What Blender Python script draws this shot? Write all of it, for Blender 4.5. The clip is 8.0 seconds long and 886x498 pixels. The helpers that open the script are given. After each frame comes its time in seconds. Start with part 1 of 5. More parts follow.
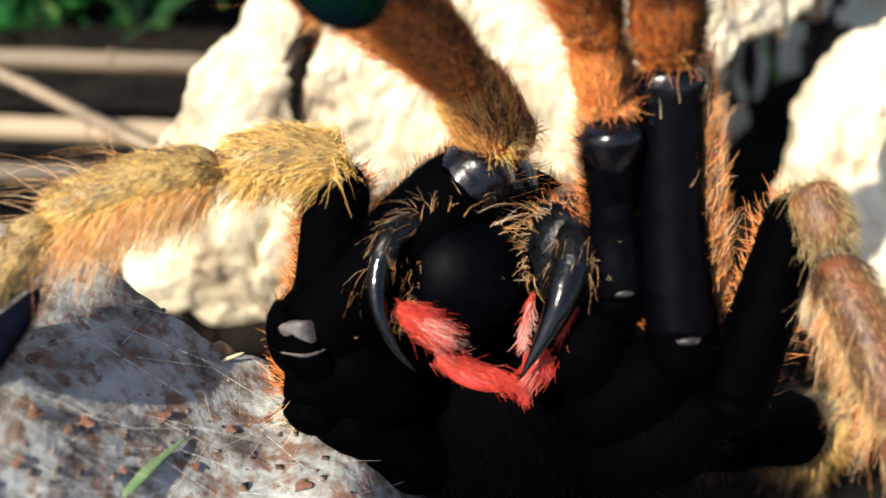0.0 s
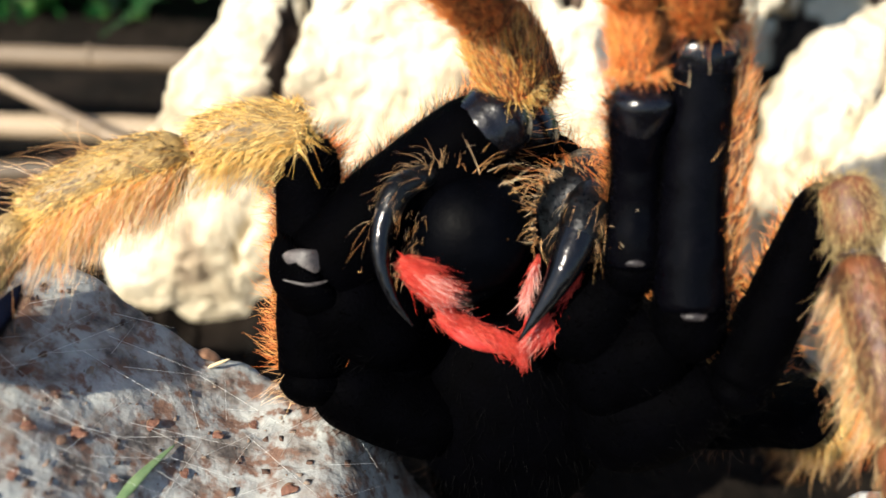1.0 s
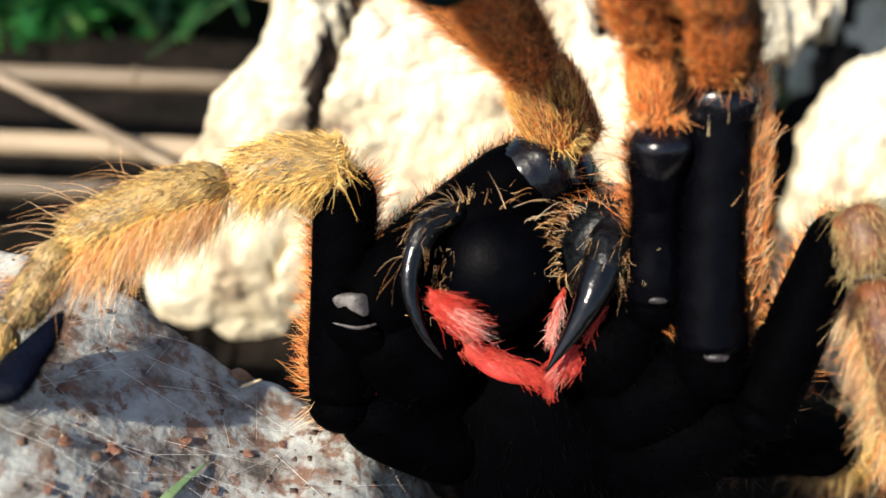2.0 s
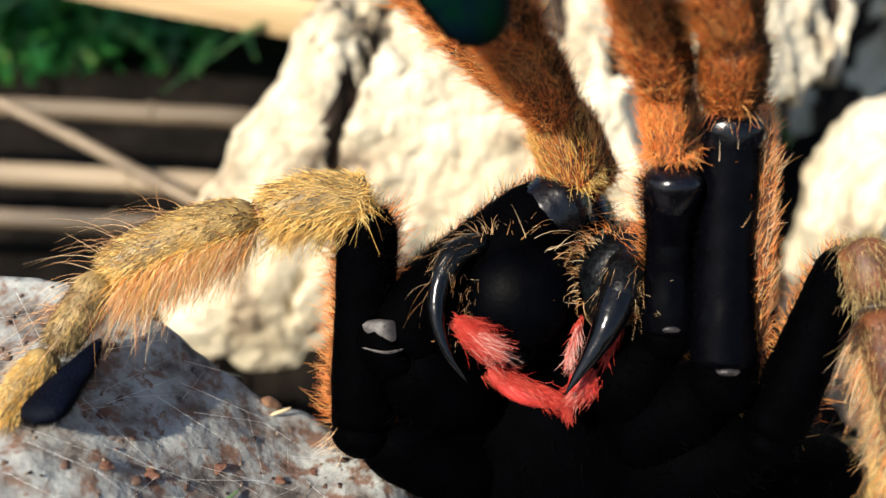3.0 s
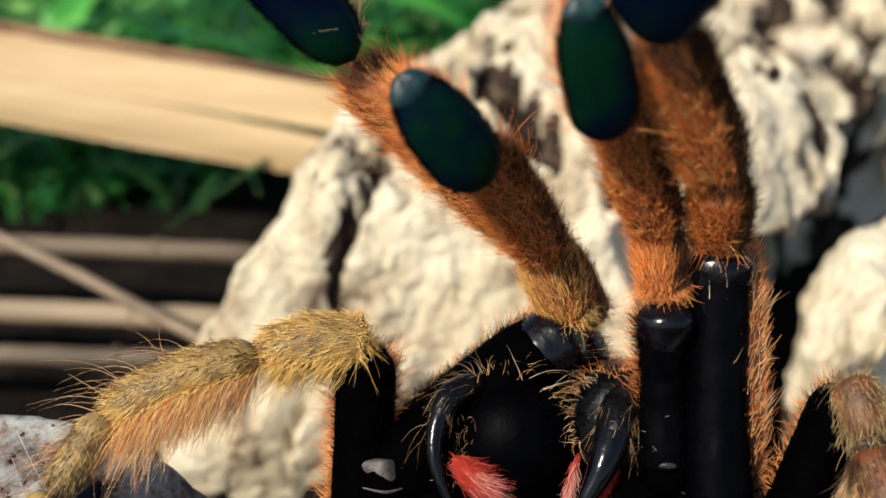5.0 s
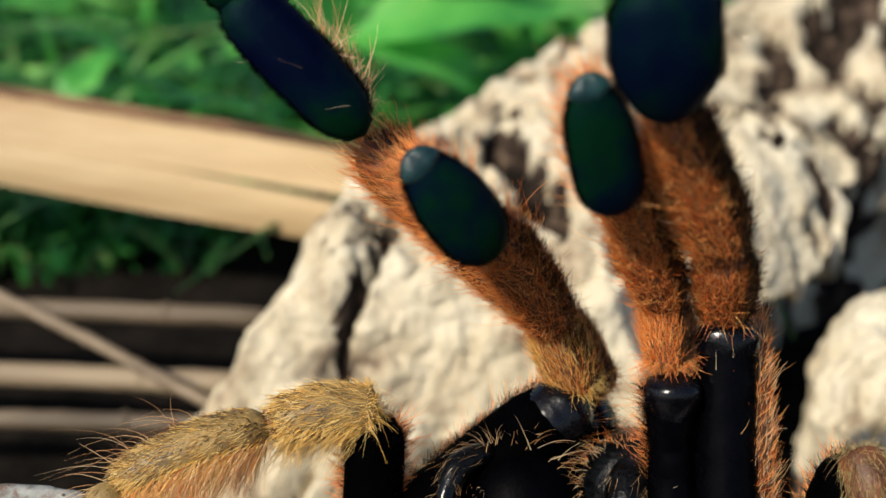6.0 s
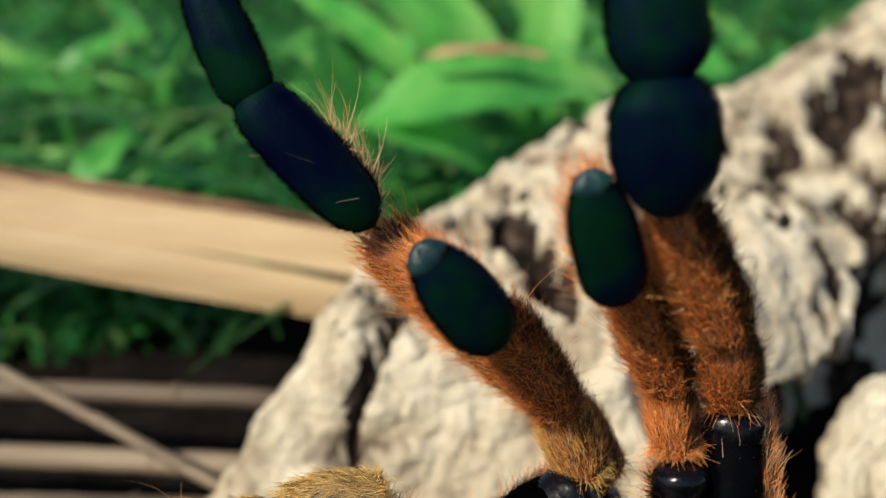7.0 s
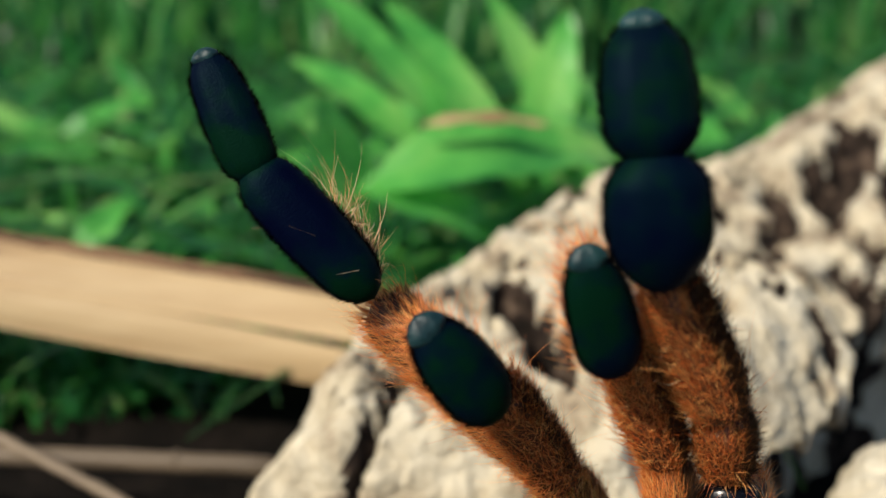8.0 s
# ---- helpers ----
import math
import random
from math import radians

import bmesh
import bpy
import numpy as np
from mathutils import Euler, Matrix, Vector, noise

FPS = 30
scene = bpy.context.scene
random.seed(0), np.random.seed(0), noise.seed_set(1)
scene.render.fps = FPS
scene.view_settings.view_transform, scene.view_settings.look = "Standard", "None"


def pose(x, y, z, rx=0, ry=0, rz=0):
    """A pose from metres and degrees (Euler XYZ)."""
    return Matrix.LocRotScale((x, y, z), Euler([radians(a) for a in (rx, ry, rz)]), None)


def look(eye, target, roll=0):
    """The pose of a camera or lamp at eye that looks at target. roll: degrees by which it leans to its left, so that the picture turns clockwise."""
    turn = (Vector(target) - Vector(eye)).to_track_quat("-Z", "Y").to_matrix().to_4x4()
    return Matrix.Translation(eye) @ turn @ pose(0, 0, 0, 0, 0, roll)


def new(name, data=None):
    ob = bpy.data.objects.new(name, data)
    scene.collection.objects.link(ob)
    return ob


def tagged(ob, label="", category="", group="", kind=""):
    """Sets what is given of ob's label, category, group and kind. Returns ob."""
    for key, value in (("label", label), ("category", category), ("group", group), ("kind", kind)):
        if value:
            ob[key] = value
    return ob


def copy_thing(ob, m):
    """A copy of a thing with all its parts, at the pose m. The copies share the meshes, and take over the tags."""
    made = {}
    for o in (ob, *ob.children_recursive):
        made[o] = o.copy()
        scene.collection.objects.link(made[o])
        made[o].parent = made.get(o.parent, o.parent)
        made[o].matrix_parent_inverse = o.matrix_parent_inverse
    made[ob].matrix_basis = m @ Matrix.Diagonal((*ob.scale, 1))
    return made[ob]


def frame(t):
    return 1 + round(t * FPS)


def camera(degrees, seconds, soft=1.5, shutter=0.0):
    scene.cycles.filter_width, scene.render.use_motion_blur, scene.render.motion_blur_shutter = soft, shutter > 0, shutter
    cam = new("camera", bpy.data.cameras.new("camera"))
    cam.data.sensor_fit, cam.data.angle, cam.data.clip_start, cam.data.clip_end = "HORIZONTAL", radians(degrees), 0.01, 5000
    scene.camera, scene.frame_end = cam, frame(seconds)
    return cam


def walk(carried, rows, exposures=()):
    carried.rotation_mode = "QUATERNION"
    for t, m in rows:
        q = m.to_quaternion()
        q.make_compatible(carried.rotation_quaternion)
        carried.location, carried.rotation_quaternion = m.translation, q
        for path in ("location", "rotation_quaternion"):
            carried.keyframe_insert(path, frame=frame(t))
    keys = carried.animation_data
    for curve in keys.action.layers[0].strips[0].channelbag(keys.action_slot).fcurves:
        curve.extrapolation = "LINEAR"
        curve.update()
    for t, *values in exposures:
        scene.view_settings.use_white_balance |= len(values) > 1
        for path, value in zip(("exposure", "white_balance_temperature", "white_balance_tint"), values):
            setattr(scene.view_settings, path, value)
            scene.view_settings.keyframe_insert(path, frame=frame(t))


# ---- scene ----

# ---- camera: hand-held close-up, tilting up along a rearing tarantula; millimetres and degrees ----
MM = 0.001
cam = camera(44.4, 8.0, soft=1.5)
cam.data.dof.use_dof = True
cam.data.dof.focus_distance = 0.101
cam.data.dof.aperture_fstop = 20
PATH = [
    (0, 3.04, 4.08, 108.12, -0.40, -36.96, 0.67),
    (0.5, 3.56, 3.59, 110.91, -0.97, -38.15, 0.73),
    (1, 2.63, 3.68, 112.42, -1.63, -38.25, 0.10),
    (1.5, 5.52, 3.58, 113.55, 0.50, -37.80, 1.08),
    (3, -0.06, 0.08, 115.68, 0.44, -35.39, 0.03),
    (3.5, 0.00, 0.00, 115.00, 0.00, -33.00, 0.00),
    (4, 0.13, -0.35, 115.64, -0.04, -31.20, 0.14),
    (5.5, 0.14, -0.92, 117.37, 0.33, -27.14, 0.71),
    (6, 0.02, -1.33, 118.40, 0.55, -25.50, 0.72),
    (6.5, 0.09, -1.64, 119.35, 0.80, -23.88, 0.83),
    (7, 0.45, -2.38, 120.41, 1.07, -21.61, 1.10),
    (7.5, 0.71, -3.20, 121.71, 1.06, -19.26, 1.16),
    (8, 0.57, -3.83, 121.76, 1.11, -18.27, 0.94),
]
EXPOSURE = [(0, 1.38), (1.7, 1.38), (3.0, 1.05), (4.2, 0.65), (5.5, 0.45), (6.5, 0.25), (8.0, 0.18)]
walk(cam, [(t, pose(x * MM, y * MM, z * MM, 90 + pitch, roll, yaw)) for t, x, y, z, yaw, pitch, roll in PATH], EXPOSURE)

# ---- daylight: a high sun in front of the spider and to its side, under a clear sky ----
SUN_FROM = Vector((-0.51, -0.52, 0.69)).normalized()
world = bpy.data.worlds.new("sky")
scene.world = world
world.use_nodes = True
wn = world.node_tree
sky = wn.nodes.new("ShaderNodeTexSky")
sky.sky_type, sky.sun_disc = "NISHITA", False
sky.sun_elevation = math.asin(SUN_FROM.z)
sky.sun_rotation = math.atan2(SUN_FROM.x, SUN_FROM.y)
wn.links.new(sky.outputs[0], wn.nodes["Background"].inputs[0])
wn.nodes["Background"].inputs[1].default_value = 0.095
sun = new("sun", bpy.data.lights.new("sun", "SUN"))
sun.data.energy, sun.data.angle, sun.data.color = 4.6, radians(0.6), (1.0, 0.92, 0.78)
sun.matrix_world = look(SUN_FROM * 2, (0, 0, 0))


# ---- materials ----
def shader(name, stops, scale=300.0, detail=6.0, rough=0.6, bump=0.0, bump_scale=1500.0, island=False, see_through=0.0, coat=0.0, sheen=0.0,
           spec=0.5, stretch=(1, 1, 1), tint=None, rough_var=0.0, stain=None, stain_scale=24, stain_at=(0.57, 0.68)):
    """A surface whose colour runs over the stops (place, rgb) by noise at two scales, or by piece; bump in millimetres."""
    m = bpy.data.materials.new(name)
    m.use_nodes = True
    t = m.node_tree
    bs = t.nodes["Principled BSDF"]
    add = t.nodes.new
    co = add("ShaderNodeTexCoord")
    mp = add("ShaderNodeMapping")
    mp.inputs["Scale"].default_value = stretch
    t.links.new(co.outputs["Object"], mp.inputs[0])
    ramp = add("ShaderNodeValToRGB")
    while len(ramp.color_ramp.elements) < len(stops):
        ramp.color_ramp.elements.new(0.5)
    for el, (p, c) in zip(ramp.color_ramp.elements, stops):
        el.position, el.color = p, (*c, 1)
    big = add("ShaderNodeTexNoise")
    big.inputs["Scale"].default_value, big.inputs["Detail"].default_value = scale, detail
    t.links.new(mp.outputs[0], big.inputs["Vector"])
    small = add("ShaderNodeTexNoise")
    small.inputs["Scale"].default_value, small.inputs["Detail"].default_value = scale * 6, 4
    t.links.new(mp.outputs[0], small.inputs["Vector"])
    mix = add("ShaderNodeMath")
    mix.operation = "MULTIPLY_ADD"
    mix.inputs[1].default_value = 0.35
    t.links.new(small.outputs[0], mix.inputs[0])
    sub = add("ShaderNodeMath")
    sub.operation = "MULTIPLY_ADD"
    sub.inputs[1].default_value, sub.inputs[2].default_value = 1.5, -0.425
    if island:
        geo = add("ShaderNodeNewGeometry")
        t.links.new(geo.outputs["Random Per Island"], sub.inputs[0])
        sub.inputs[1].default_value, sub.inputs[2].default_value = 0.8, -0.075
    else:
        t.links.new(big.outputs[0], sub.inputs[0])
    t.links.new(sub.outputs[0], mix.inputs[2])
    t.links.new(mix.outputs[0], ramp.inputs[0])
    colour = ramp.outputs[0]
    if stain:
        spot = add("ShaderNodeTexNoise")
        spot.inputs["Scale"].default_value, spot.inputs["Detail"].default_value, spot.inputs["Roughness"].default_value = stain_scale, 9, 0.66
        t.links.new(mp.outputs[0], spot.inputs["Vector"])
        step = add("ShaderNodeMapRange")
        step.inputs["From Min"].default_value, step.inputs["From Max"].default_value = stain_at
        t.links.new(spot.outputs[0], step.inputs[0])
        blend = add("ShaderNodeMix")
        blend.data_type = "RGBA"
        t.links.new(step.outputs[0], blend.inputs[0])
        t.links.new(ramp.outputs[0], blend.inputs[6])
        blend.inputs[7].default_value = (*stain, 1)
        colour = blend.outputs[2]
    t.links.new(colour, bs.inputs["Base Color"])
    bs.inputs["Roughness"].default_value = rough
    if rough_var:
        rv = add("ShaderNodeMath")
        rv.operation = "MULTIPLY_ADD"
        rv.inputs[1].default_value, rv.inputs[2].default_value = rough_var, rough - rough_var / 2
        t.links.new(small.outputs[0], rv.inputs[0])
        t.links.new(rv.outputs[0], bs.inputs["Roughness"])
    bs.inputs["Specular IOR Level"].default_value = spec
    bs.inputs["Coat Weight"].default_value, bs.inputs["Coat Roughness"].default_value = coat, 0.2
    bs.inputs["Sheen Weight"].default_value, bs.inputs["Sheen Roughness"].default_value = sheen, 0.4
    if tint:
        bs.inputs["Specular Tint"].default_value = (*tint, 1)
        bs.inputs["Sheen Tint"].default_value = (*tint, 1)
    if bump:
        bn = add("ShaderNodeTexNoise")
        bn.inputs["Scale"].default_value, bn.inputs["Detail"].default_value = bump_scale, 5
        t.links.new(mp.outputs[0], bn.inputs["Vector"])
        bp = add("ShaderNodeBump")
        bp.inputs["Strength"].default_value, bp.inputs["Distance"].default_value = 1.0, bump * MM
        t.links.new(bn.outputs[0], bp.inputs["Height"])
        t.links.new(bp.outputs[0], bs.inputs["Normal"])
    if see_through:
        tr = add("ShaderNodeBsdfTranslucent")
        t.links.new(ramp.outputs[0], tr.inputs["Color"])
        mx = add("ShaderNodeMixShader")
        mx.inputs[0].default_value = see_through
        t.links.new(bs.outputs[0], mx.inputs[1])
        t.links.new(tr.outputs[0], mx.inputs[2])
        t.links.new(mx.outputs[0], t.nodes["Material Output"].inputs[0])
    return m


CHITIN = shader("black_chitin", [(0.2, (0.0004, 0.0004, 0.0008)), (0.8, (0.0012, 0.0012, 0.002))], 250, rough=0.26, bump=0.03, bump_scale=1500, rough_var=0.15, spec=0.04)
VELVET = shader("black_velvet_cuticle", [(0.2, (0.0001, 0.0001, 0.0002)), (0.8, (0.0003, 0.0003, 0.0006))], 300, rough=0.7, bump=0.08, bump_scale=3000, spec=0.008)
SATIN = shader("satin_black_cuticle", [(0.2, (0.0002, 0.0003, 0.0006)), (0.8, (0.0007, 0.0008, 0.0014))], 300, rough=0.45, bump=0.03, bump_scale=2600, spec=0.014, rough_var=0.25)
SHELL = shader("glossy_jaw_cuticle", [(0.3, (0.0004, 0.0005, 0.0008)), (0.7, (0.0035, 0.0045, 0.0055))], 500, rough=0.32, bump=0.2, bump_scale=1100, spec=0.2, rough_var=0.35)
FANG = shader("polished_fang", [(0.2, (0.0006, 0.0006, 0.001)), (0.8, (0.003, 0.003, 0.004))], 200, rough=0.17, coat=0.06, bump=0.12, bump_scale=700, spec=0.3, rough_var=0.2)
JOINT = shader("bare_joint_cuticle", [(0.2, (0.0006, 0.0006, 0.0012)), (0.8, (0.003, 0.003, 0.005))], 350, rough=0.24, bump=0.07, bump_scale=900, spec=0.32, rough_var=0.3)
MEMBRANE = shader("pale_joint_membrane", [(0.3, (0.012, 0.010, 0.011)), (0.55, (0.035, 0.030, 0.029)), (0.8, (0.10, 0.085, 0.08))], 420, rough=0.45, bump=0.10, bump_scale=900, spec=0.26)
SCOPULA = shader("navy_foot_brush", [(0.3, (0.0004, 0.0008, 0.0032)), (0.7, (0.0010, 0.0020, 0.0065))], 260, rough=0.6, bump=0.15, bump_scale=3000, spec=0.05, stretch=(1, 1, 0.3))
PAD = shader("iridescent_scopula", [(0.34, (0.0004, 0.0009, 0.009)), (0.5, (0.0006, 0.0036, 0.009)), (0.66, (0.0008, 0.0110, 0.0045))], 75, rough=0.5, bump=0.05, bump_scale=5000,
             sheen=0.0, spec=0.055, tint=(0.25, 0.6, 0.7))
PAD_TIP = shader("claw_tuft", [(0.3, (0.004, 0.016, 0.021)), (0.7, (0.014, 0.050, 0.052))], 200, rough=0.38, bump=0.08, bump_scale=4000, spec=0.3)
SKIN = shader("brown_cuticle", [(0.2, (0.045, 0.014, 0.005)), (0.8, (0.16, 0.05, 0.014))], 400, rough=0.55, bump=0.1, bump_scale=2500)
OLIVE = shader("olive_brown_cuticle", [(0.2, (0.09, 0.055, 0.018)), (0.8, (0.34, 0.22, 0.07))], 400, rough=0.55, bump=0.1, bump_scale=2500)
H_ORANGE = shader("orange_hair", [(0.1, (0.64, 0.13, 0.026)), (0.5, (0.92, 0.31, 0.068)), (0.9, (0.98, 0.56, 0.19))], 300, rough=0.38, island=True, see_through=0.2)
H_GOLD = shader("golden_hair", [(0.1, (0.60, 0.29, 0.05)), (0.5, (0.90, 0.56, 0.14)), (0.9, (0.98, 0.79, 0.36))], 300, rough=0.42, island=True, see_through=0.2)
H_OLIVE = shader("olive_hair", [(0.1, (0.15, 0.10, 0.04)), (0.5, (0.40, 0.29, 0.12)), (0.9, (0.64, 0.49, 0.23))], 300, rough=0.45, island=True, see_through=0.3)
H_BUFF = shader("buff_hair", [(0.1, (0.58, 0.27, 0.09)), (0.5, (0.86, 0.52, 0.24)), (0.9, (0.95, 0.77, 0.50))], 300, rough=0.42, island=True, see_through=0.2)
H_BROWN = shader("brown_hair", [(0.1, (0.02, 0.009, 0.005)), (0.5, (0.06, 0.024, 0.009)), (0.9, (0.17, 0.065, 0.018))], 300, rough=0.5, island=True, see_through=0.2)
H_BLACK = shader("black_hair", [(0.2, (0.0002, 0.0002, 0.0003)), (0.9, (0.0009, 0.0008, 0.0009))], 300, rough=0.5, island=True, spec=0.03)
H_PINK = shader("pale_pink_hair", [(0.1, (0.75, 0.25, 0.19)), (0.9, (0.92, 0.66, 0.58))], 300, rough=0.4, island=True, see_through=0.3)
DUSK = shader("dark_joint_skin", [(0.2, (0.008, 0.004, 0.003)), (0.8, (0.04, 0.017, 0.009))], 500, rough=0.5, bump=0.1, bump_scale=2500)
H_RED = shader("red_hair", [(0.1, (0.48, 0.022, 0.014)), (0.55, (0.62, 0.045, 0.028)), (0.95, (0.74, 0.15, 0.09))], 300, rough=0.4, island=True, see_through=0.25)
FLESH = shader("red_mouth_skin", [(0.2, (0.22, 0.010, 0.008)), (0.8, (0.50, 0.04, 0.03))], 500, rough=0.5, bump=0.1, bump_scale=3000)
STONE = shader("pale_limestone", [(0.18, (0.14, 0.10, 0.065)), (0.30, (0.34, 0.27, 0.18)), (0.44, (0.49, 0.42, 0.295)), (0.8, (0.61, 0.55, 0.42))], 75, detail=9, rough=0.92, bump=1.1, bump_scale=480, stain=(0.15, 0.10, 0.065), stain_scale=60, stain_at=(0.58, 0.72))
ROCK = shader("webbed_grey_rock", [(0.24, (0.05, 0.04, 0.034)), (0.38, (0.16, 0.14, 0.12)), (0.5, (0.23, 0.23, 0.215)), (0.74, (0.31, 0.32, 0.295))], 260, detail=10, rough=0.85, bump=0.28, bump_scale=900, stain=(0.13, 0.07, 0.045), stain_scale=420, stain_at=(0.50, 0.60))
# Dark earth colour, used for the shadow inside the slab's recesses as well.
EARTH_AND_SHADE = shader("lichen_earth_with_shade", [(0.25, (0.006, 0.005, 0.004)), (0.55, (0.03, 0.02, 0.015)), (0.8, (0.12, 0.085, 0.06))], 220, rough=0.95, bump=0.8, bump_scale=700, spec=0.12)
# Soil coloured near black: the deep shade on it is part of the colour.
SHADED_SOIL = shader("soil_with_shade", [(0.2, (0.0015, 0.0013, 0.001)), (0.8, (0.011, 0.008, 0.006))], 60, rough=0.95, bump=2.0, bump_scale=250, spec=0.08)
CRUMB = shader("soil_crumbs", [(0.1, (0.04, 0.018, 0.010)), (0.5, (0.10, 0.055, 0.034)), (0.9, (0.20, 0.15, 0.11))], 300, rough=0.9, island=True)
FLAKE = shader("rusty_bark", [(0.2, (0.05, 0.018, 0.010)), (0.5, (0.12, 0.048, 0.027)), (0.8, (0.22, 0.12, 0.075))], 600, rough=0.8, bump=0.2, bump_scale=1200)
BARK = shader("brown_bark", [(0.2, (0.05, 0.022, 0.012)), (0.8, (0.20, 0.10, 0.05))], 500, rough=0.8, bump=0.2, bump_scale=900)
SILK = shader("spider_silk", [(0.2, (0.55, 0.55, 0.52)), (0.9, (0.80, 0.80, 0.76))], 300, rough=0.4, island=True, see_through=0.3)
GRASS = shader("grass_blade", [(0.05, (0.006, 0.045, 0.014)), (0.45, (0.030, 0.21, 0.048)), (0.75, (0.09, 0.37, 0.065)), (0.9, (0.28, 0.47, 0.15)), (1.0, (0.45, 0.46, 0.22))], 60, rough=0.4, island=True, see_through=0.55)
LEAF = shader("broad_leaf", [(0.25, (0.05, 0.32, 0.06)), (0.5, (0.14, 0.55, 0.10)), (0.75, (0.33, 0.70, 0.17))], 28, rough=0.35, bump=0.3, bump_scale=300, see_through=0.5)
DULL_BLADE = shader("dull_fallen_blade", [(0.2, (0.07, 0.13, 0.05)), (0.8, (0.15, 0.22, 0.10))], 300, rough=0.7, bump=0.1, bump_scale=900)
LEAF_DRY = shader("dry_leaf_edge", [(0.2, (0.22, 0.13, 0.06)), (0.8, (0.50, 0.34, 0.18))], 120, rough=0.6, see_through=0.2)
HUSK = shader("dry_bamboo_husk", [(0.2, (0.15, 0.08, 0.035)), (0.42, (0.39, 0.26, 0.125)), (0.8, (0.58, 0.44, 0.25))], 40, rough=0.6, bump=0.35, bump_scale=260, stretch=(0.12, 1, 1))
RIM = shader("weathered_husk_edge", [(0.25, (0.06, 0.028, 0.014)), (0.5, (0.15, 0.075, 0.038)), (0.8, (0.30, 0.18, 0.09))], 70, rough=0.8, bump=0.3, bump_scale=300, stretch=(0.2, 1, 1))
REED = shader("dry_reed", [(0.2, (0.04, 0.028, 0.016)), (0.5, (0.15, 0.108, 0.068)), (0.85, (0.29, 0.22, 0.14))], 60, rough=0.65, bump=0.3, bump_scale=400, stretch=(0.15, 1, 1))

# ---- mesh tools (millimetres in, metres out) ----
rng = np.random.default_rng(7)


def V(*a):
    return np.array(a, dtype=float)


def unit(a):
    a = np.asarray(a, dtype=float)
    return a / np.maximum(np.linalg.norm(a, axis=-1, keepdims=True), 1e-9)


def mesh_of(name, verts, faces, material, smooth=True):
    me = bpy.data.meshes.new(name)
    me.from_pydata([tuple(v) for v in (np.asarray(verts) * MM)], [], faces)
    me.materials.append(material)
    if smooth:
        me.polygons.foreach_set("use_smooth", [True] * len(me.polygons))
    me.update()
    return me


def quads_mesh(name, verts, quads, material):
    """A mesh from big arrays of points and four-cornered faces."""
    me = bpy.data.meshes.new(name)
    n, q = len(verts), len(quads)
    me.vertices.add(n)
    me.vertices.foreach_set("co", (np.asarray(verts, dtype=np.float32) * MM).ravel())
    me.loops.add(q * 4)
    me.loops.foreach_set("vertex_index", np.asarray(quads, dtype=np.int32).ravel())
    me.polygons.add(q)
    me.polygons.foreach_set("loop_start", np.arange(0, q * 4, 4, dtype=np.int32))
    me.polygons.foreach_set("use_smooth", np.ones(q, dtype=bool))
    me.materials.append(material)
    me.update(calc_edges=True)
    return me


def part(name, me, parent, label="", kind=""):
    ob = new(name, me)
    ob.parent = parent
    return tagged(ob, label=label, kind=kind)


def spine(pts, m):
    """m points on a smooth line through pts, and the tangents there."""
    p = np.asarray(pts, dtype=float)
    if len(p) == 2:
        s = np.linspace(0, 1, m)[:, None]
        c = p[0] + (p[1] - p[0]) * s
    else:
        e = np.vstack([2 * p[0] - p[1], p, 2 * p[-1] - p[-2]])
        u = np.linspace(0, len(p) - 1 - 1e-9, m)
        k = u.astype(int)
        f = (u - k)[:, None]
        a, b, c2, d = e[k], e[k + 1], e[k + 2], e[k + 3]
        c = 0.5 * (2 * b + (c2 - a) * f + (2 * a - 5 * b + 4 * c2 - d) * f ** 2 + (3 * b - a - 3 * c2 + d) * f ** 3)
    return c, unit(np.gradient(c, axis=0))


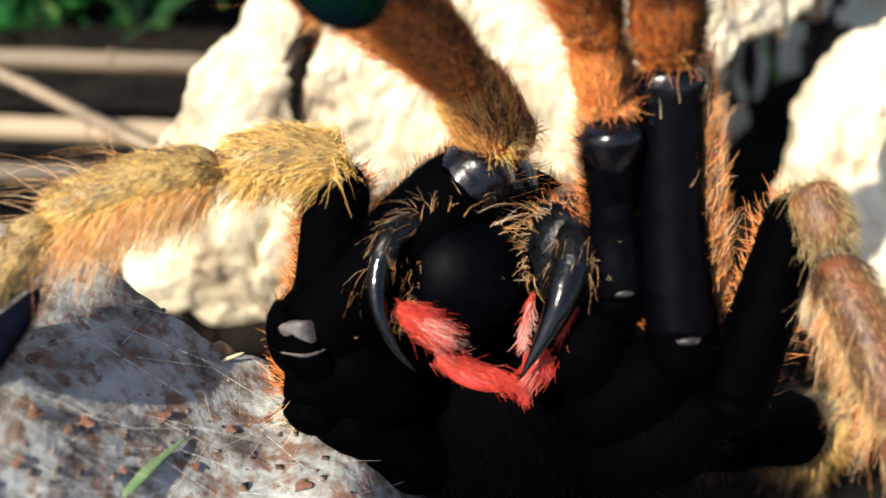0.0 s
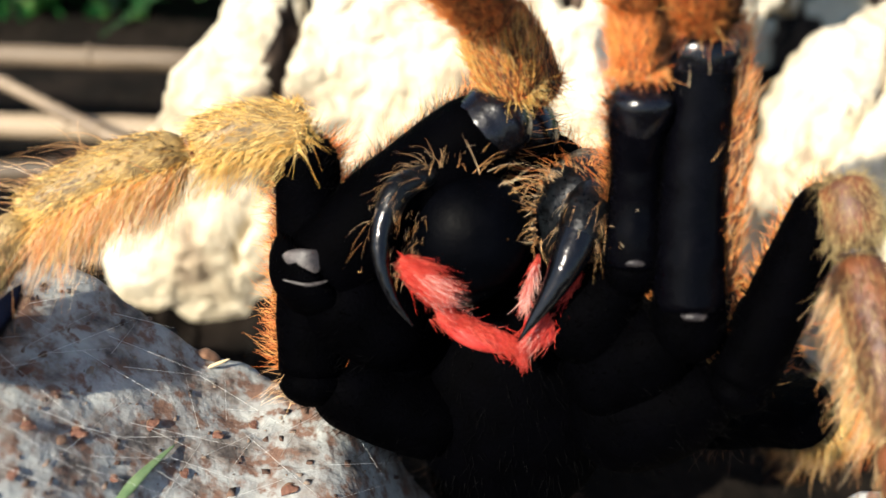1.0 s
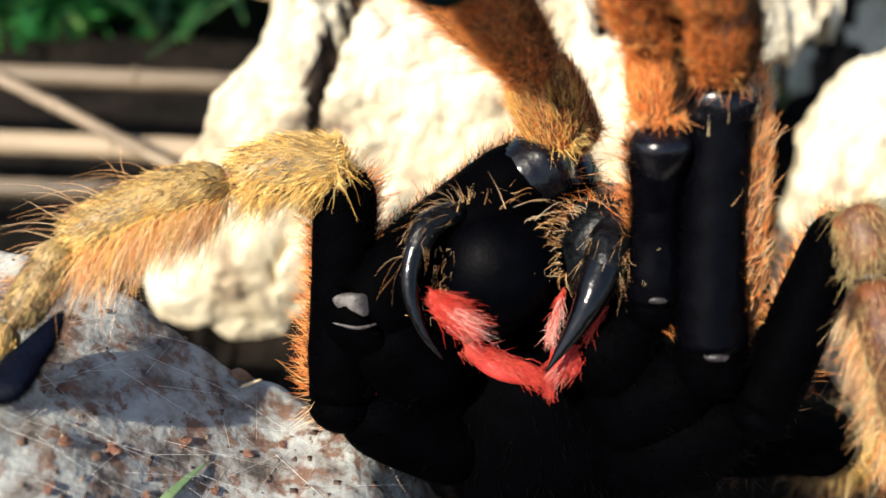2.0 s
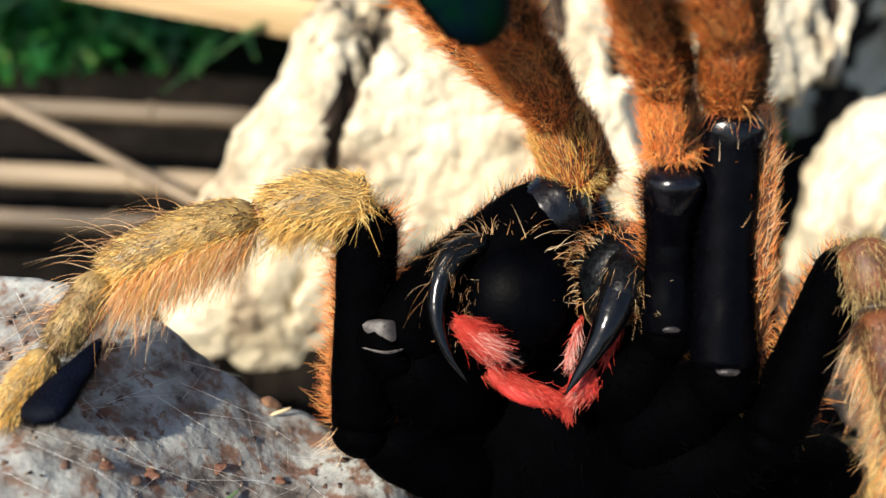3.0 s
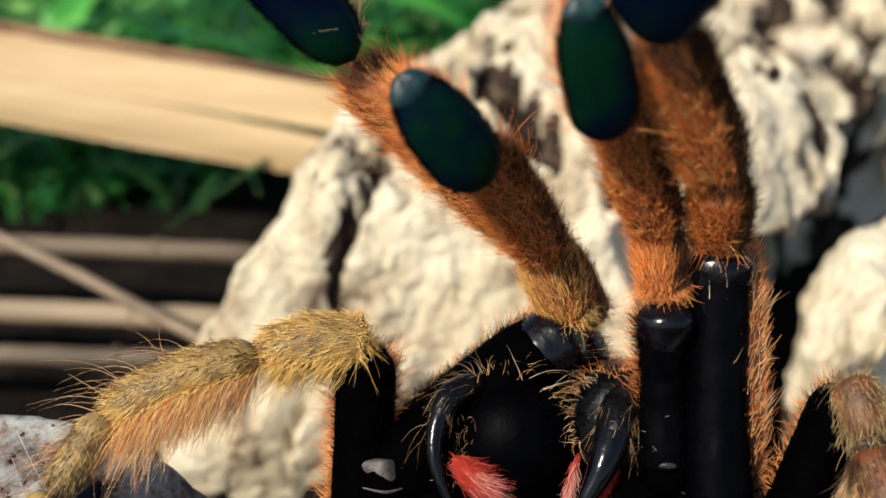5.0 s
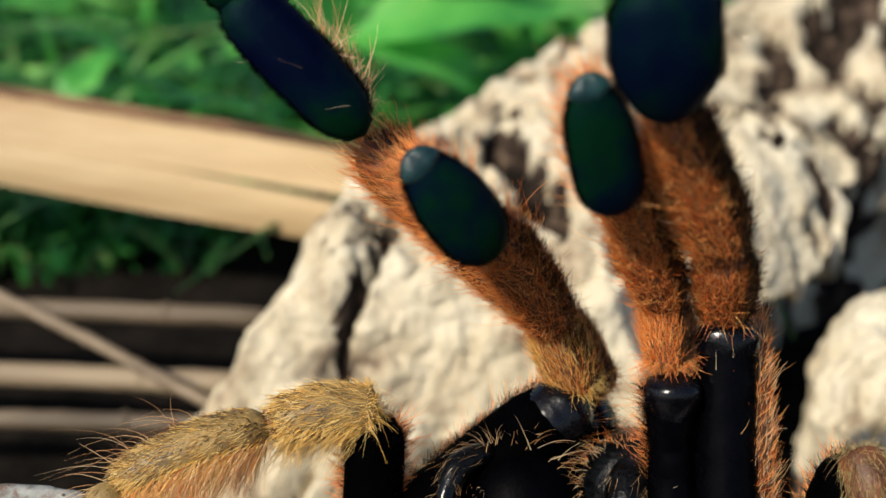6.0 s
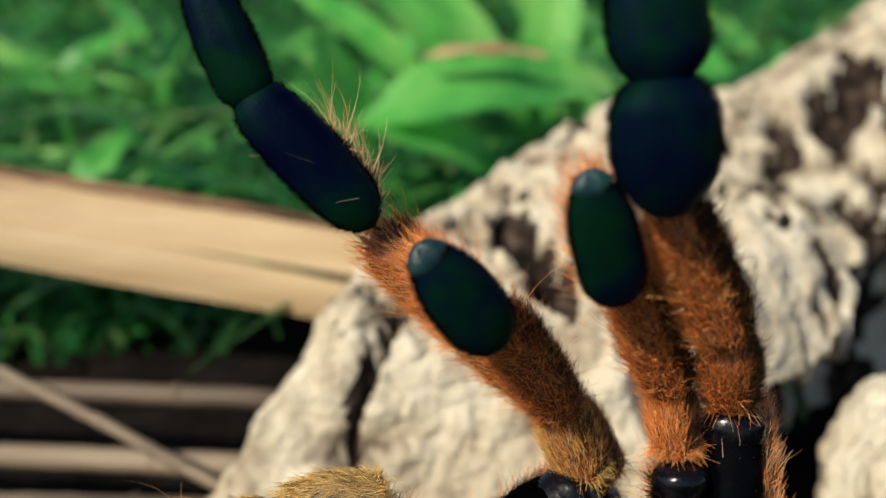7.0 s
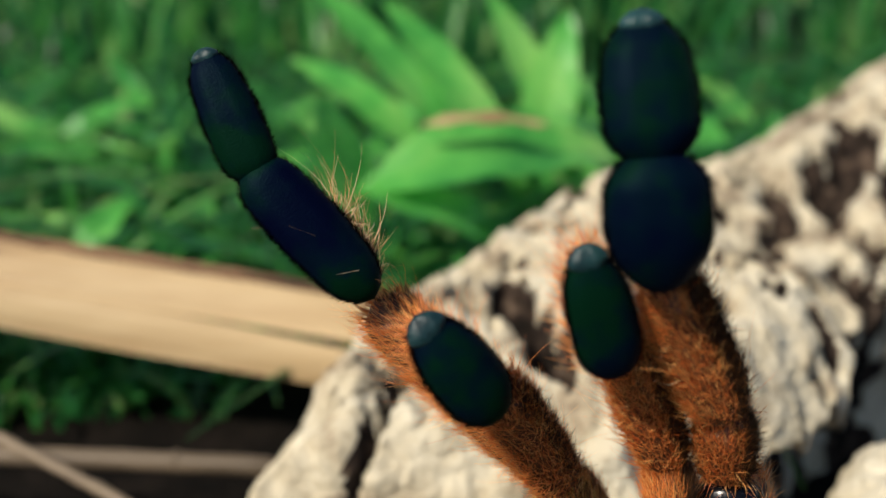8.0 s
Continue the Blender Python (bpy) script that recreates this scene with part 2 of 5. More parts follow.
class Tube:
    """A limb segment: rings round a line, thick as radii say, flattened along the ventral way, with rounded ends."""

    def __init__(self, pts, radii, ventral=(0, -0.85, 0.4), flat=1.0, m=22, n=22, ends=(0.5, 0.5), groove=0.0, rough=0.0):
        self.c, self.t = spine(pts, m)
        u = np.linspace(0, 1, m)
        self.r = np.interp(u, np.linspace(0, 1, len(radii)), radii)
        k = np.ones(3) / 3
        self.r[1:-1] = np.convolve(self.r, k, "valid")
        length = np.linalg.norm(np.diff(self.c, axis=0), axis=1).sum()
        for end, way in ((0, u), (1, 1 - u)):
            reach = ends[end] * self.r.max() * 2 / max(length, 1e-6)
            if reach > 0:
                s = np.clip(way / reach, 0, 1)
                self.r = self.r * np.sqrt(np.maximum(1 - (1 - s) ** 2, 0.0009))
        v = np.asarray(ventral, dtype=float)[None] - (self.t @ np.asarray(ventral, dtype=float))[:, None] * self.t
        self.v, self.flat, self.n, self.m = unit(v), flat, n, m
        self.w = np.cross(self.t, self.v)
        self.groove, self.rough = groove, rough

    def at(self, u, phi):
        x = np.clip(np.asarray(u) * (self.m - 1), 0, self.m - 1.001)
        k = x.astype(int)
        f = (x - k)[:, None]
        g = lambda a: a[k] * (1 - f) + a[k + 1] * f
        r = (self.r[k] * (1 - f[:, 0]) + self.r[k + 1] * f[:, 0])[:, None]
        v, w, t = unit(g(self.v)), unit(g(self.w)), unit(g(self.t))
        co, si = np.cos(phi)[:, None], np.sin(phi)[:, None]
        return g(self.c) + r * (co * self.flat * v + si * w), unit(co * v + si * w * self.flat), t

    def mesh(self, name, material, pivot):
        phi = np.linspace(0, 2 * math.pi, self.n, endpoint=False)
        u = np.linspace(0, 1, self.m)
        uu, pp = np.meshgrid(u, phi, indexing="ij")
        pos, nor, _ = self.at(uu.ravel(), pp.ravel())
        if self.groove:
            dip = np.exp(-(np.sin(pp.ravel()) / 0.16) ** 2) * (np.cos(pp.ravel()) > 0) * np.clip(4 * uu.ravel() * (1 - uu.ravel()), 0, 1)
            pos = pos - nor * dip[:, None] * self.groove
        if self.rough:
            bumpy = np.array([noise.noise(Vector(p * 0.55)) + 0.5 * noise.noise(Vector(p * 1.4)) for p in pos])
            pos = pos + nor * bumpy[:, None] * self.rough
        faces = []
        for i in range(self.m - 1):
            for j in range(self.n):
                k = (j + 1) % self.n
                faces.append((i * self.n + j, i * self.n + k, (i + 1) * self.n + k, (i + 1) * self.n + j))
        faces.append(tuple(range(self.n - 1, -1, -1)))
        faces.append(tuple((self.m - 1) * self.n + j for j in range(self.n)))
        return mesh_of(name, pos - pivot, faces, material)


def hair_mesh(name, roots, ways, bends, lengths, radius, material, pivot, segs=4):
    """Tapered, bent three-sided hairs in one mesh."""
    n = len(roots)
    s = np.linspace(0, 1, segs + 1)
    ways, lengths = unit(ways), np.asarray(lengths)[:, None]
    side = unit(np.cross(ways, rng.normal(size=(n, 3))))
    other = np.cross(ways, side)
    rad = np.broadcast_to(np.asarray(radius, dtype=float), (n,))[:, None]
    rings = []
    for q in s:
        c = roots - pivot + ways * lengths * q + bends * lengths * q * q
        r = rad * (1 - 0.82 * q)
        for a in (0, 2.0944, 4.1888):
            rings.append(c + r * (math.cos(a) * side + math.sin(a) * other))
    verts = np.stack(rings, axis=1).reshape(-1, 3)
    base = np.arange(n)[:, None] * (3 * (segs + 1))
    quads = []
    for i in range(segs):
        for a in range(3):
            b = (a + 1) % 3
            quads.append(np.concatenate([base + i * 3 + a, base + i * 3 + b, base + i * 3 + 3 + b, base + i * 3 + 3 + a], axis=1))
    return quads_mesh(name, verts, np.concatenate(quads), material)


DOWN = V(0, 0, -1)


def fur(tube, name, count, length, radius, material, parent, pivot, span=(0.03, 0.995), phi=(math.pi, math.pi), lift=0.6, lean=0.8, sag=0.1, wild=0.25, label="", curl=(0.35, 0.1)):
    """Hairs on a limb segment: phi is the middle and the half-width of the strip that they cover, counted from the ventral side."""
    u = rng.uniform(*span, count)
    a = phi[0] + rng.uniform(-phi[1], phi[1], count)
    pos, nor, tan = tube.at(u, a)
    way = unit(nor * lift + tan * lean + rng.normal(size=(count, 3)) * wild)
    bend = tan * curl[0] * rng.uniform(0, 1, (count, 1)) - nor * curl[1] + DOWN * sag + rng.normal(size=(count, 3)) * wild * 0.5
    ln = rng.uniform(length[0], length[1], count) * rng.uniform(0.6, 1, count)
    me = hair_mesh(name, pos - nor * 0.1, way, bend, ln, radius * rng.uniform(0.7, 1.2, count), material, pivot, 2 if length[1] < 1.2 else 3 if length[1] < 2.5 else 5 if length[1] > 5 else 4)
    return part(name, me, parent, label, "stuff")


# ---- the ground ----
def smooth01(x):
    x = np.clip(x, 0, 1)
    return x * x * (3 - 2 * x)


def fbm(x, y, z, scale, octaves=4):
    out = np.empty(len(x))
    for i in range(len(x)):
        out[i] = noise.fractal(Vector((x[i] * scale, y[i] * scale, z)), 1.0, 2.1, octaves)
    return out


def relief(name, xs, ys, height, material, label, category, kind=""):
    """A lump of stone or a sheet of ground over a grid: height gives z in millimetres at each x, y."""
    gx, gy = np.meshgrid(xs, ys, indexing="ij")
    x, y = gx.ravel(), gy.ravel()
    z = height(x, y)
    nx, ny = len(xs), len(ys)
    i, j = np.meshgrid(np.arange(nx - 1), np.arange(ny - 1), indexing="ij")
    i, j = i.ravel(), j.ravel()
    quads = np.stack([i * ny + j, (i + 1) * ny + j, (i + 1) * ny + j + 1, i * ny + j + 1], axis=1)
    verts = np.stack([x, y, z], axis=1)
    keep = np.ones(len(quads), dtype=bool) if kind else (z[quads].max(axis=1) > -3.0)
    ob = new(name, quads_mesh(name, verts, quads[keep], material))
    return tagged(ob, label=label, category=category, kind=kind)


def darken_pits(ob):
    """Dark earth and lichen colour for the slab's holes and cracks, their shadow included."""
    ob.data.materials.append(EARTH_AND_SHADE)
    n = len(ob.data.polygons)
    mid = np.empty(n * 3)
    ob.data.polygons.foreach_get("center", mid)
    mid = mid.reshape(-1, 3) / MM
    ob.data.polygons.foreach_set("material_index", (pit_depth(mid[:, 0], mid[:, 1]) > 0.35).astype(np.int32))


def growing(near, far, step, ratio):
    out, x = [near], near
    while x < far:
        x += step
        step *= ratio
        out.append(x)
    return out


half = growing(0, 400000, 10, 1.22)
axis_x = np.array([-v for v in half[:0:-1]] + half)
axis_y = axis_x + 200
ground = relief("ground", axis_x, axis_y, lambda x, y: 4 * fbm(x, y, 3.0, 0.02) * (np.hypot(x, y) < 3000) - 1.0, SHADED_SOIL,
                "crumbly soil under the grass, its deep shade put into the colour", "ground", "structure")


def inside(poly, x, y, wobble):
    """Millimetres inside (plus) or outside (minus) a closed outline."""
    px, py = x + wobble[0], y + wobble[1]
    best = np.full(len(x), 1e9)
    sign = np.zeros(len(x), dtype=bool)
    for (ax, ay), (bx, by) in zip(poly, poly[1:] + poly[:1]):
        dx, dy = bx - ax, by - ay
        k = np.clip(((px - ax) * dx + (py - ay) * dy) / (dx * dx + dy * dy), 0, 1)
        best = np.minimum(best, np.hypot(px - ax - k * dx, py - ay - k * dy))
        cross = ((ay > py) != (by > py)) & (px < (bx - ax) * (py - ay) / (by - ay + 1e-9) + ax)
        sign ^= cross
    return np.where(sign, best, -best)


SLAB = [(-37, 132), (-39.5, 139), (-38, 144.5), (-28.5, 152.5), (-32, 159), (-30, 165), (-25.5, 174), (-21, 182), (-10, 204), (1, 222), (16, 246), (40, 258), (80, 285), (140, 330), (190, 300), (150, 252), (88, 215), (76, 197),
        (71, 179), (57, 160), (43, 142), (36, 137), (28, 135), (10, 138), (-14, 136)]
PITS = [(8, 182, 3.4), (10, 177, 3.0), (12, 170, 3.8), (14.5, 163, 4.0), (16, 157, 3.0), (73, 240, 4.5), (68, 226, 3.0), (63, 212, 4.5), (76, 191, 4.2), (71, 201, 2.6),
        (85, 247, 4.8), (92, 254, 4.2), (84, 211, 4.0), (91, 207, 5.0), (98, 203, 6.0), (104, 230, 4.4), (112, 246, 5.2),
        (-6, 150, 1.9), (-8, 147, 1.5), (-10, 144, 1.3), (-12, 141, 1.2), (-14, 138, 1.2), (-16, 135, 1.1), (-18, 133, 1.0), (52, 200, 2.6), (36, 226, 2.2), (-22, 170, 2.0),
        (97, 262, 5.0), (90, 229, 3.6), (102, 242, 5.0), (80, 216, 3.0), (110, 266, 5.0), (122, 284, 6.0), (66, 184, 2.6), (58, 190, 2.4)]
POCKS = [(rng.uniform(-36, 130), rng.uniform(148, 300), 0.8 + 3.4 * rng.uniform() ** 2.5) for k in range(340)]


CRACKS = [([(-34, 150), (-28, 149), (-22.5, 148), (-17, 152), (-11.5, 155), (-7, 163)], 1.4, 8), ([(-19.5, 136), (-18, 139), (-13, 148), (-10, 155)], 1.1, 7),
          ([(30, 190), (40, 200), (46, 214), (60, 222)], 0.8, 3), ([(44, 150), (38, 158), (40, 170)], 0.9, 4), ([(-16, 172), (-4, 178), (2, 188)], 0.9, 4), ([(18, 205), (24, 222), (22, 236)], 0.8, 3)]


def from_line(line, x, y):
    """How far each place lies from a broken line."""
    best = np.full(len(x), 1e9)
    for (ax, ay), (bx, by) in zip(line, line[1:]):
        dx, dy = bx - ax, by - ay
        k = np.clip(((x - ax) * dx + (y - ay) * dy) / (dx * dx + dy * dy), 0, 1)
        best = np.minimum(best, np.hypot(x - ax - k * dx, y - ay - k * dy))
    return best


def slab_top(x, y):
    """The upper face of the slab: folds, creases, cracks and holes."""
    d = inside(SLAB, x, y, (0, 0))
    lee = 0.62 * np.clip(x - 46 - 0.2 * (y - 160), 0, 22) * (1 - smooth01((y - 225) / 40))
    top = 48 - lee + 0.11 * np.clip(y - 150, 0, 200) + 0.03 * x + 0.22 * np.clip(x - 88, 0, 90) - 6 * np.exp(-((x - 60) / 24) ** 2) * smooth01((y - 190) / 40) - 26 * (1 - smooth01((y - 108) / 50)) ** 1.3
    top = top + 4.0 * fbm(x, y, 5.0, 0.03, 5) + 1.4 * fbm(x, y, 7.0, 0.14, 4)
    jx, jy = 2.6 * fbm(x, y, 23.0, 0.3, 3), 2.6 * fbm(x, y, 29.0, 0.3, 3)
    before = top.copy()
    for cx, cy, rad in PITS:
        top = top - (3 + 1.3 * rad) * min(1.0, rad / 3.5) ** 1.5 * np.exp(-(((x + 0.7 * jx - cx) / rad) ** 2 + ((y + jy - cy) / (2.2 * rad)) ** 2) ** 2.0)
    for cx, cy, rad in POCKS:
        near = (np.abs(x - cx) < 3 * rad + 3) & (np.abs(y - cy) < 3 * rad + 3)
        top[near] -= 1.8 * rad * np.exp(-(((x[near] + jx[near] - cx) ** 2 + (y[near] + jy[near] - cy) ** 2) / rad ** 2) ** 1.5)
    for line, wide, deep in CRACKS:
        gap = from_line(line, x + 0.5 * jx, y + 0.5 * jy)
        top = top + 0.7 * np.exp(-((gap - 3.4 * wide) / (2.0 * wide)) ** 2) * (deep > 6) - deep * np.exp(-(gap / wide) ** 4)
    top = np.maximum(top, before - 15)
    return top - (20 - 13 * smooth01((x - 25) / 15)) * (1 - smooth01((d + 2) / 18)) ** 2


def loft_stone(name, outline, centre, top, around, across, down, under, material, label, folds=1.0):
    """A solid stone: an upper face over a closed outline seen from its centre, and a flank that goes down from its rim, undercut where under says."""
    cx, cy = centre
    angle = np.linspace(0, 2 * math.pi, around, endpoint=False)
    reach = np.full(around, 1.0)
    co, si = np.cos(angle), np.sin(angle)
    for (ax, ay), (bx, by) in zip(outline, outline[1:] + outline[:1]):
        dx, dy = bx - ax, by - ay
        det = co * dy - si * dx
        det = np.where(np.abs(det) < 1e-9, 1e-9, det)
        far = ((ax - cx) * dy - (ay - cy) * dx) / det
        k = ((ax - cx) * si - (ay - cy) * co) / det
        reach = np.where((far > 0) & (k >= 0) & (k <= 1), far, reach)
    soft = np.ones(9) / 9
    reach = np.convolve(np.concatenate([reach[-4:], reach, reach[:4]]), soft, "valid")
    reach = reach + 1.8 * fbm(cx + reach * co, cy + reach * si, 41.0, 0.07, 4)
    rings = []
    for q in np.linspace(0.004, 1, across) ** 0.8:
        x, y = cx + q * reach * co, cy + q * reach * si
        rings.append(np.stack([x, y, top(x, y)], 1))
    rim = rings[-1]
    for k in range(1, down + 1):
        h = k / down
        inset = under(rim[:, 0], rim[:, 1]) * math.sin(math.pi * min(1.0, h * 1.15) ** 0.8 * 0.75)
        r = reach - inset
        z = rim[:, 2] * (1 - h ** 1.15) - 3.5 * h
        rings.append(np.stack([cx + r * co, cy + r * si, z], 1))
    g = np.array(rings)
    along, round_ = np.gradient(g, axis=0), (np.roll(g, -1, axis=1) - np.roll(g, 1, axis=1)) / 2
    nor = unit(np.cross(round_, along)).reshape(-1, 3)
    nor = nor * np.sign(nor[len(nor) // 4, 2] if abs(nor[len(nor) // 4, 2]) > 0.05 else 1.0)
    p = g.reshape(-1, 3)
    lumps = np.array([abs(noise.fractal(Vector((q[0] * 0.07, q[1] * 0.05, q[2] * 0.09)), 1.0, 2.1, 2)) for q in p])
    curls = np.array([abs(noise.fractal(Vector((q[0] * 0.20 + 9, q[1] * 0.13, q[2] * 0.22)), 1.0, 2.2, 3)) for q in p])
    grit = np.array([noise.fractal(Vector(q * 0.7), 1.0, 2.2, 2) for q in p])
    p = p + nor * (folds * (2.2 * (lumps - 0.22) + 0.9 * (curls - 0.25)) + 0.36 * grit)[:, None]
    i, j = np.meshgrid(np.arange(len(g) - 1), np.arange(around), indexing="ij")
    i, j = i.ravel(), j.ravel()
    k = (j + 1) % around
    quads = np.stack([i * around + j, (i + 1) * around + j, (i + 1) * around + k, i * around + k], 1)
    return tagged(new(name, quads_mesh(name, p, quads, material)), label, "rock")


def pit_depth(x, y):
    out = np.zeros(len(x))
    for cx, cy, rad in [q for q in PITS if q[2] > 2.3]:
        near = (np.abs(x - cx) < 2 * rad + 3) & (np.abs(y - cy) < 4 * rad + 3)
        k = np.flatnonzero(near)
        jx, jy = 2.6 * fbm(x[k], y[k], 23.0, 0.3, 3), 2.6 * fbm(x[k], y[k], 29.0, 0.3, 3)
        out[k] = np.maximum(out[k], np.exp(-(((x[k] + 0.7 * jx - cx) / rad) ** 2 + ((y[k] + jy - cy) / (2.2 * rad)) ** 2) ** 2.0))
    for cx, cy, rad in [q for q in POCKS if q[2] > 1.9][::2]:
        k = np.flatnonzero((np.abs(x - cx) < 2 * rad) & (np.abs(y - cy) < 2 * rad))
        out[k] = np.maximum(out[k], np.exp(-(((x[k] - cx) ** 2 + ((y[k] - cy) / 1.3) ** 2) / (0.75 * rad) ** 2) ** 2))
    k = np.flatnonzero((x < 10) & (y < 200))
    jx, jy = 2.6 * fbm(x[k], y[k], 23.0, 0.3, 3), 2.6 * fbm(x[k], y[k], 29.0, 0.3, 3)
    # The two main cracks get the dark colour in place of their shadow.
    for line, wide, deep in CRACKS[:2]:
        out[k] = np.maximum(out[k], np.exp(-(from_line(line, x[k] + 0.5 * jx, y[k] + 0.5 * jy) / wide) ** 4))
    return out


stone_slab = loft_stone("limestone_slab", SLAB, (30, 190), slab_top, 900, 190, 34, lambda x, y: 13 * smooth01((x - 30) / 12) + 4 * smooth01((x + 20) / 20) - 9 * smooth01((2 - x) / 14), STONE,
                        "large cream limestone rock, pitted and cracked, lying in grass behind the spider")
darken_pits(stone_slab)


SIDE = [(54, 138), (56, 152), (64, 163), (80, 170), (110, 172), (128, 150), (124, 112), (96, 100), (66, 106), (57, 120)]


def side_top(x, y):
    d = inside(SIDE, x, y, (0, 0))
    top = 36 - 0.12 * np.clip(140 - y, 0, 40) + 3.5 * fbm(x, y, 4.0, 0.06, 4) - 12 * (1 - smooth01((d + 1) / 14)) ** 2
    gap = from_line([(60, 128), (72, 140), (76, 152), (90, 158)], x, y)
    return top - 5 * np.exp(-(gap / 1.3) ** 4)


side_stone = loft_stone("limestone_block", SIDE, (88, 136), side_top, 420, 80, 20, lambda x, y: 1.5 + 0 * x, STONE, "rounded cream limestone beside the larger slab")


# Earth bank added to paint the shaded hollow under the stone's foot dark.
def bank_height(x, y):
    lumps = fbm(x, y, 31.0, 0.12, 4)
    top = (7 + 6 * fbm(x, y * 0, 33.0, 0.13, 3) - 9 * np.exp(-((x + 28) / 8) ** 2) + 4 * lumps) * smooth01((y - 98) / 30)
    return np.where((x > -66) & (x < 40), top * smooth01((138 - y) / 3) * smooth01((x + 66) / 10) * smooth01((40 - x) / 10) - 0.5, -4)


shaded_gap_bank = relief("shaded_gap_bank", np.arange(-68, 42, 0.8), np.arange(96, 139, 0.8), bank_height, SHADED_SOIL, "added heap of near-black earth that stands for the shaded gap at the stone's foot", "soil", "structure")


def front_height(x, y):
    base = 34.5 + 17.5 * smooth01((-x - 11) / 27) - 19.0 * smooth01((x - 5) / 25) + 16.0 * smooth01((x - 30) / 14) - 0.08 * np.clip(84 - y, 0, 40) * smooth01(-x / 15)
    base = base + 1.6 * fbm(x, y, 2.0, 0.05, 4) + 0.5 * fbm(x, y, 4.0, 0.3, 4)
    base = base - 21 * np.exp(-((x - 12) / 13.5) ** 4 - ((y - 78) / 17.0) ** 4)
    back = 89.5 - 3 * smooth01((x + 16) / 6) - 13 * smooth01((x - 24) / 8) + 2.0 * fbm(x, y * 0, 8.0, 0.08, 3)
    edge = smooth01((back - y) / 6.0) * smooth01((y - 14) / 22) * smooth01((x + 105) / 20) * smooth01((95 - x) / 20)
    return base * edge - 3.5 * (1 - edge)


front_rock = relief("web_covered_rock", np.arange(-108, 98, 0.7), np.arange(10, 95, 0.7), front_height, ROCK, "grey earthy rock covered with spider silk and crumbs", "rock")


def front_z(x, y):
    return front_height(np.atleast_1d(x).astype(float), np.atleast_1d(y).astype(float))


# ---- the tarantula, reared up in threat; joints in millimetres ----
BASE = V(10.7, 75.5, 25.0)
tarantula = tagged(new("tarantula"), "black and orange tarantula rearing in threat with open fangs", "spider")
tarantula.location = Vector(BASE * MM)
PI = math.pi
LEGS = {}


def lump(name, centre, radii, turn, material, parent, pivot, label="", rough=0.15):
    """A rounded body part: an egg with slight unevenness."""
    bm = bmesh.new()
    bmesh.ops.create_icosphere(bm, subdivisions=4, radius=1)
    m = pose(0, 0, 0, *turn).to_3x3()
    vs, fs = [], [[v.index for v in f.verts] for f in bm.faces]
    for v in bm.verts:
        w = 1 + 0.04 * rough * noise.noise(v.co * 2.5) * 6
        vs.append(V(*(m @ Vector((v.co.x * radii[0] * w, v.co.y * radii[1] * w, v.co.z * radii[2] * w)))) + V(*centre) - pivot)
    bm.free()
    return part(name, mesh_of(name, vs, fs, material), parent, label)


def lump_fur(name, centre, radii, turn, count, length, radius, material, parent, pivot, way, spread=0.5, keep=None, sag=0.1):
    m = np.array(pose(0, 0, 0, *turn).to_3x3())
    d = unit(rng.normal(size=(count * 3, 3)))
    p = (d * V(*radii)) @ m.T
    nrm = unit((d / V(*radii)) @ m.T)
    ok = np.ones(len(p), dtype=bool) if keep is None else keep(p + V(*centre), nrm)
    p, nrm = p[ok][:count], nrm[ok][:count]
    n = len(p)
    ways = unit(nrm * spread + V(*way) + rng.normal(size=(n, 3)) * 0.25)
    bend = DOWN * sag + rng.normal(size=(n, 3)) * 0.12
    me = hair_mesh(name, p + V(*centre), ways, bend, rng.uniform(length[0], length[1], n), radius, material, pivot)
    return part(name, me, parent, "", "stuff")


def limb(key, label, pivot, coxa, segments):
    """A leg or palp: its coxa is the part, its further segments and hairs hang on it."""
    pivot = V(*pivot)
    root = part("palp" if key.startswith("palp") else "leg", coxa.mesh("coxa", VELVET, pivot), tarantula, label)
    root.location = Vector((pivot - BASE) * MM)
    LEGS[key] = root
    fur(coxa, "coxa_hair", 900, (0.8, 2.2), 0.03, H_BLACK, root, pivot, phi=(0, PI), lift=0.7, lean=0.5, wild=0.35)
    for name, tube, material, coats in segments:
        part(name, tube.mesh(name, material, pivot), root)
        for c in coats:
            fur(tube, parent=root, pivot=pivot, **c)
    return root


def coat(name, count, length, radius, material, **k):
    return dict(name=name, count=count, length=length, radius=radius, material=material, **k)


TO_EYE = V(-0.08, -0.78, 0.62)


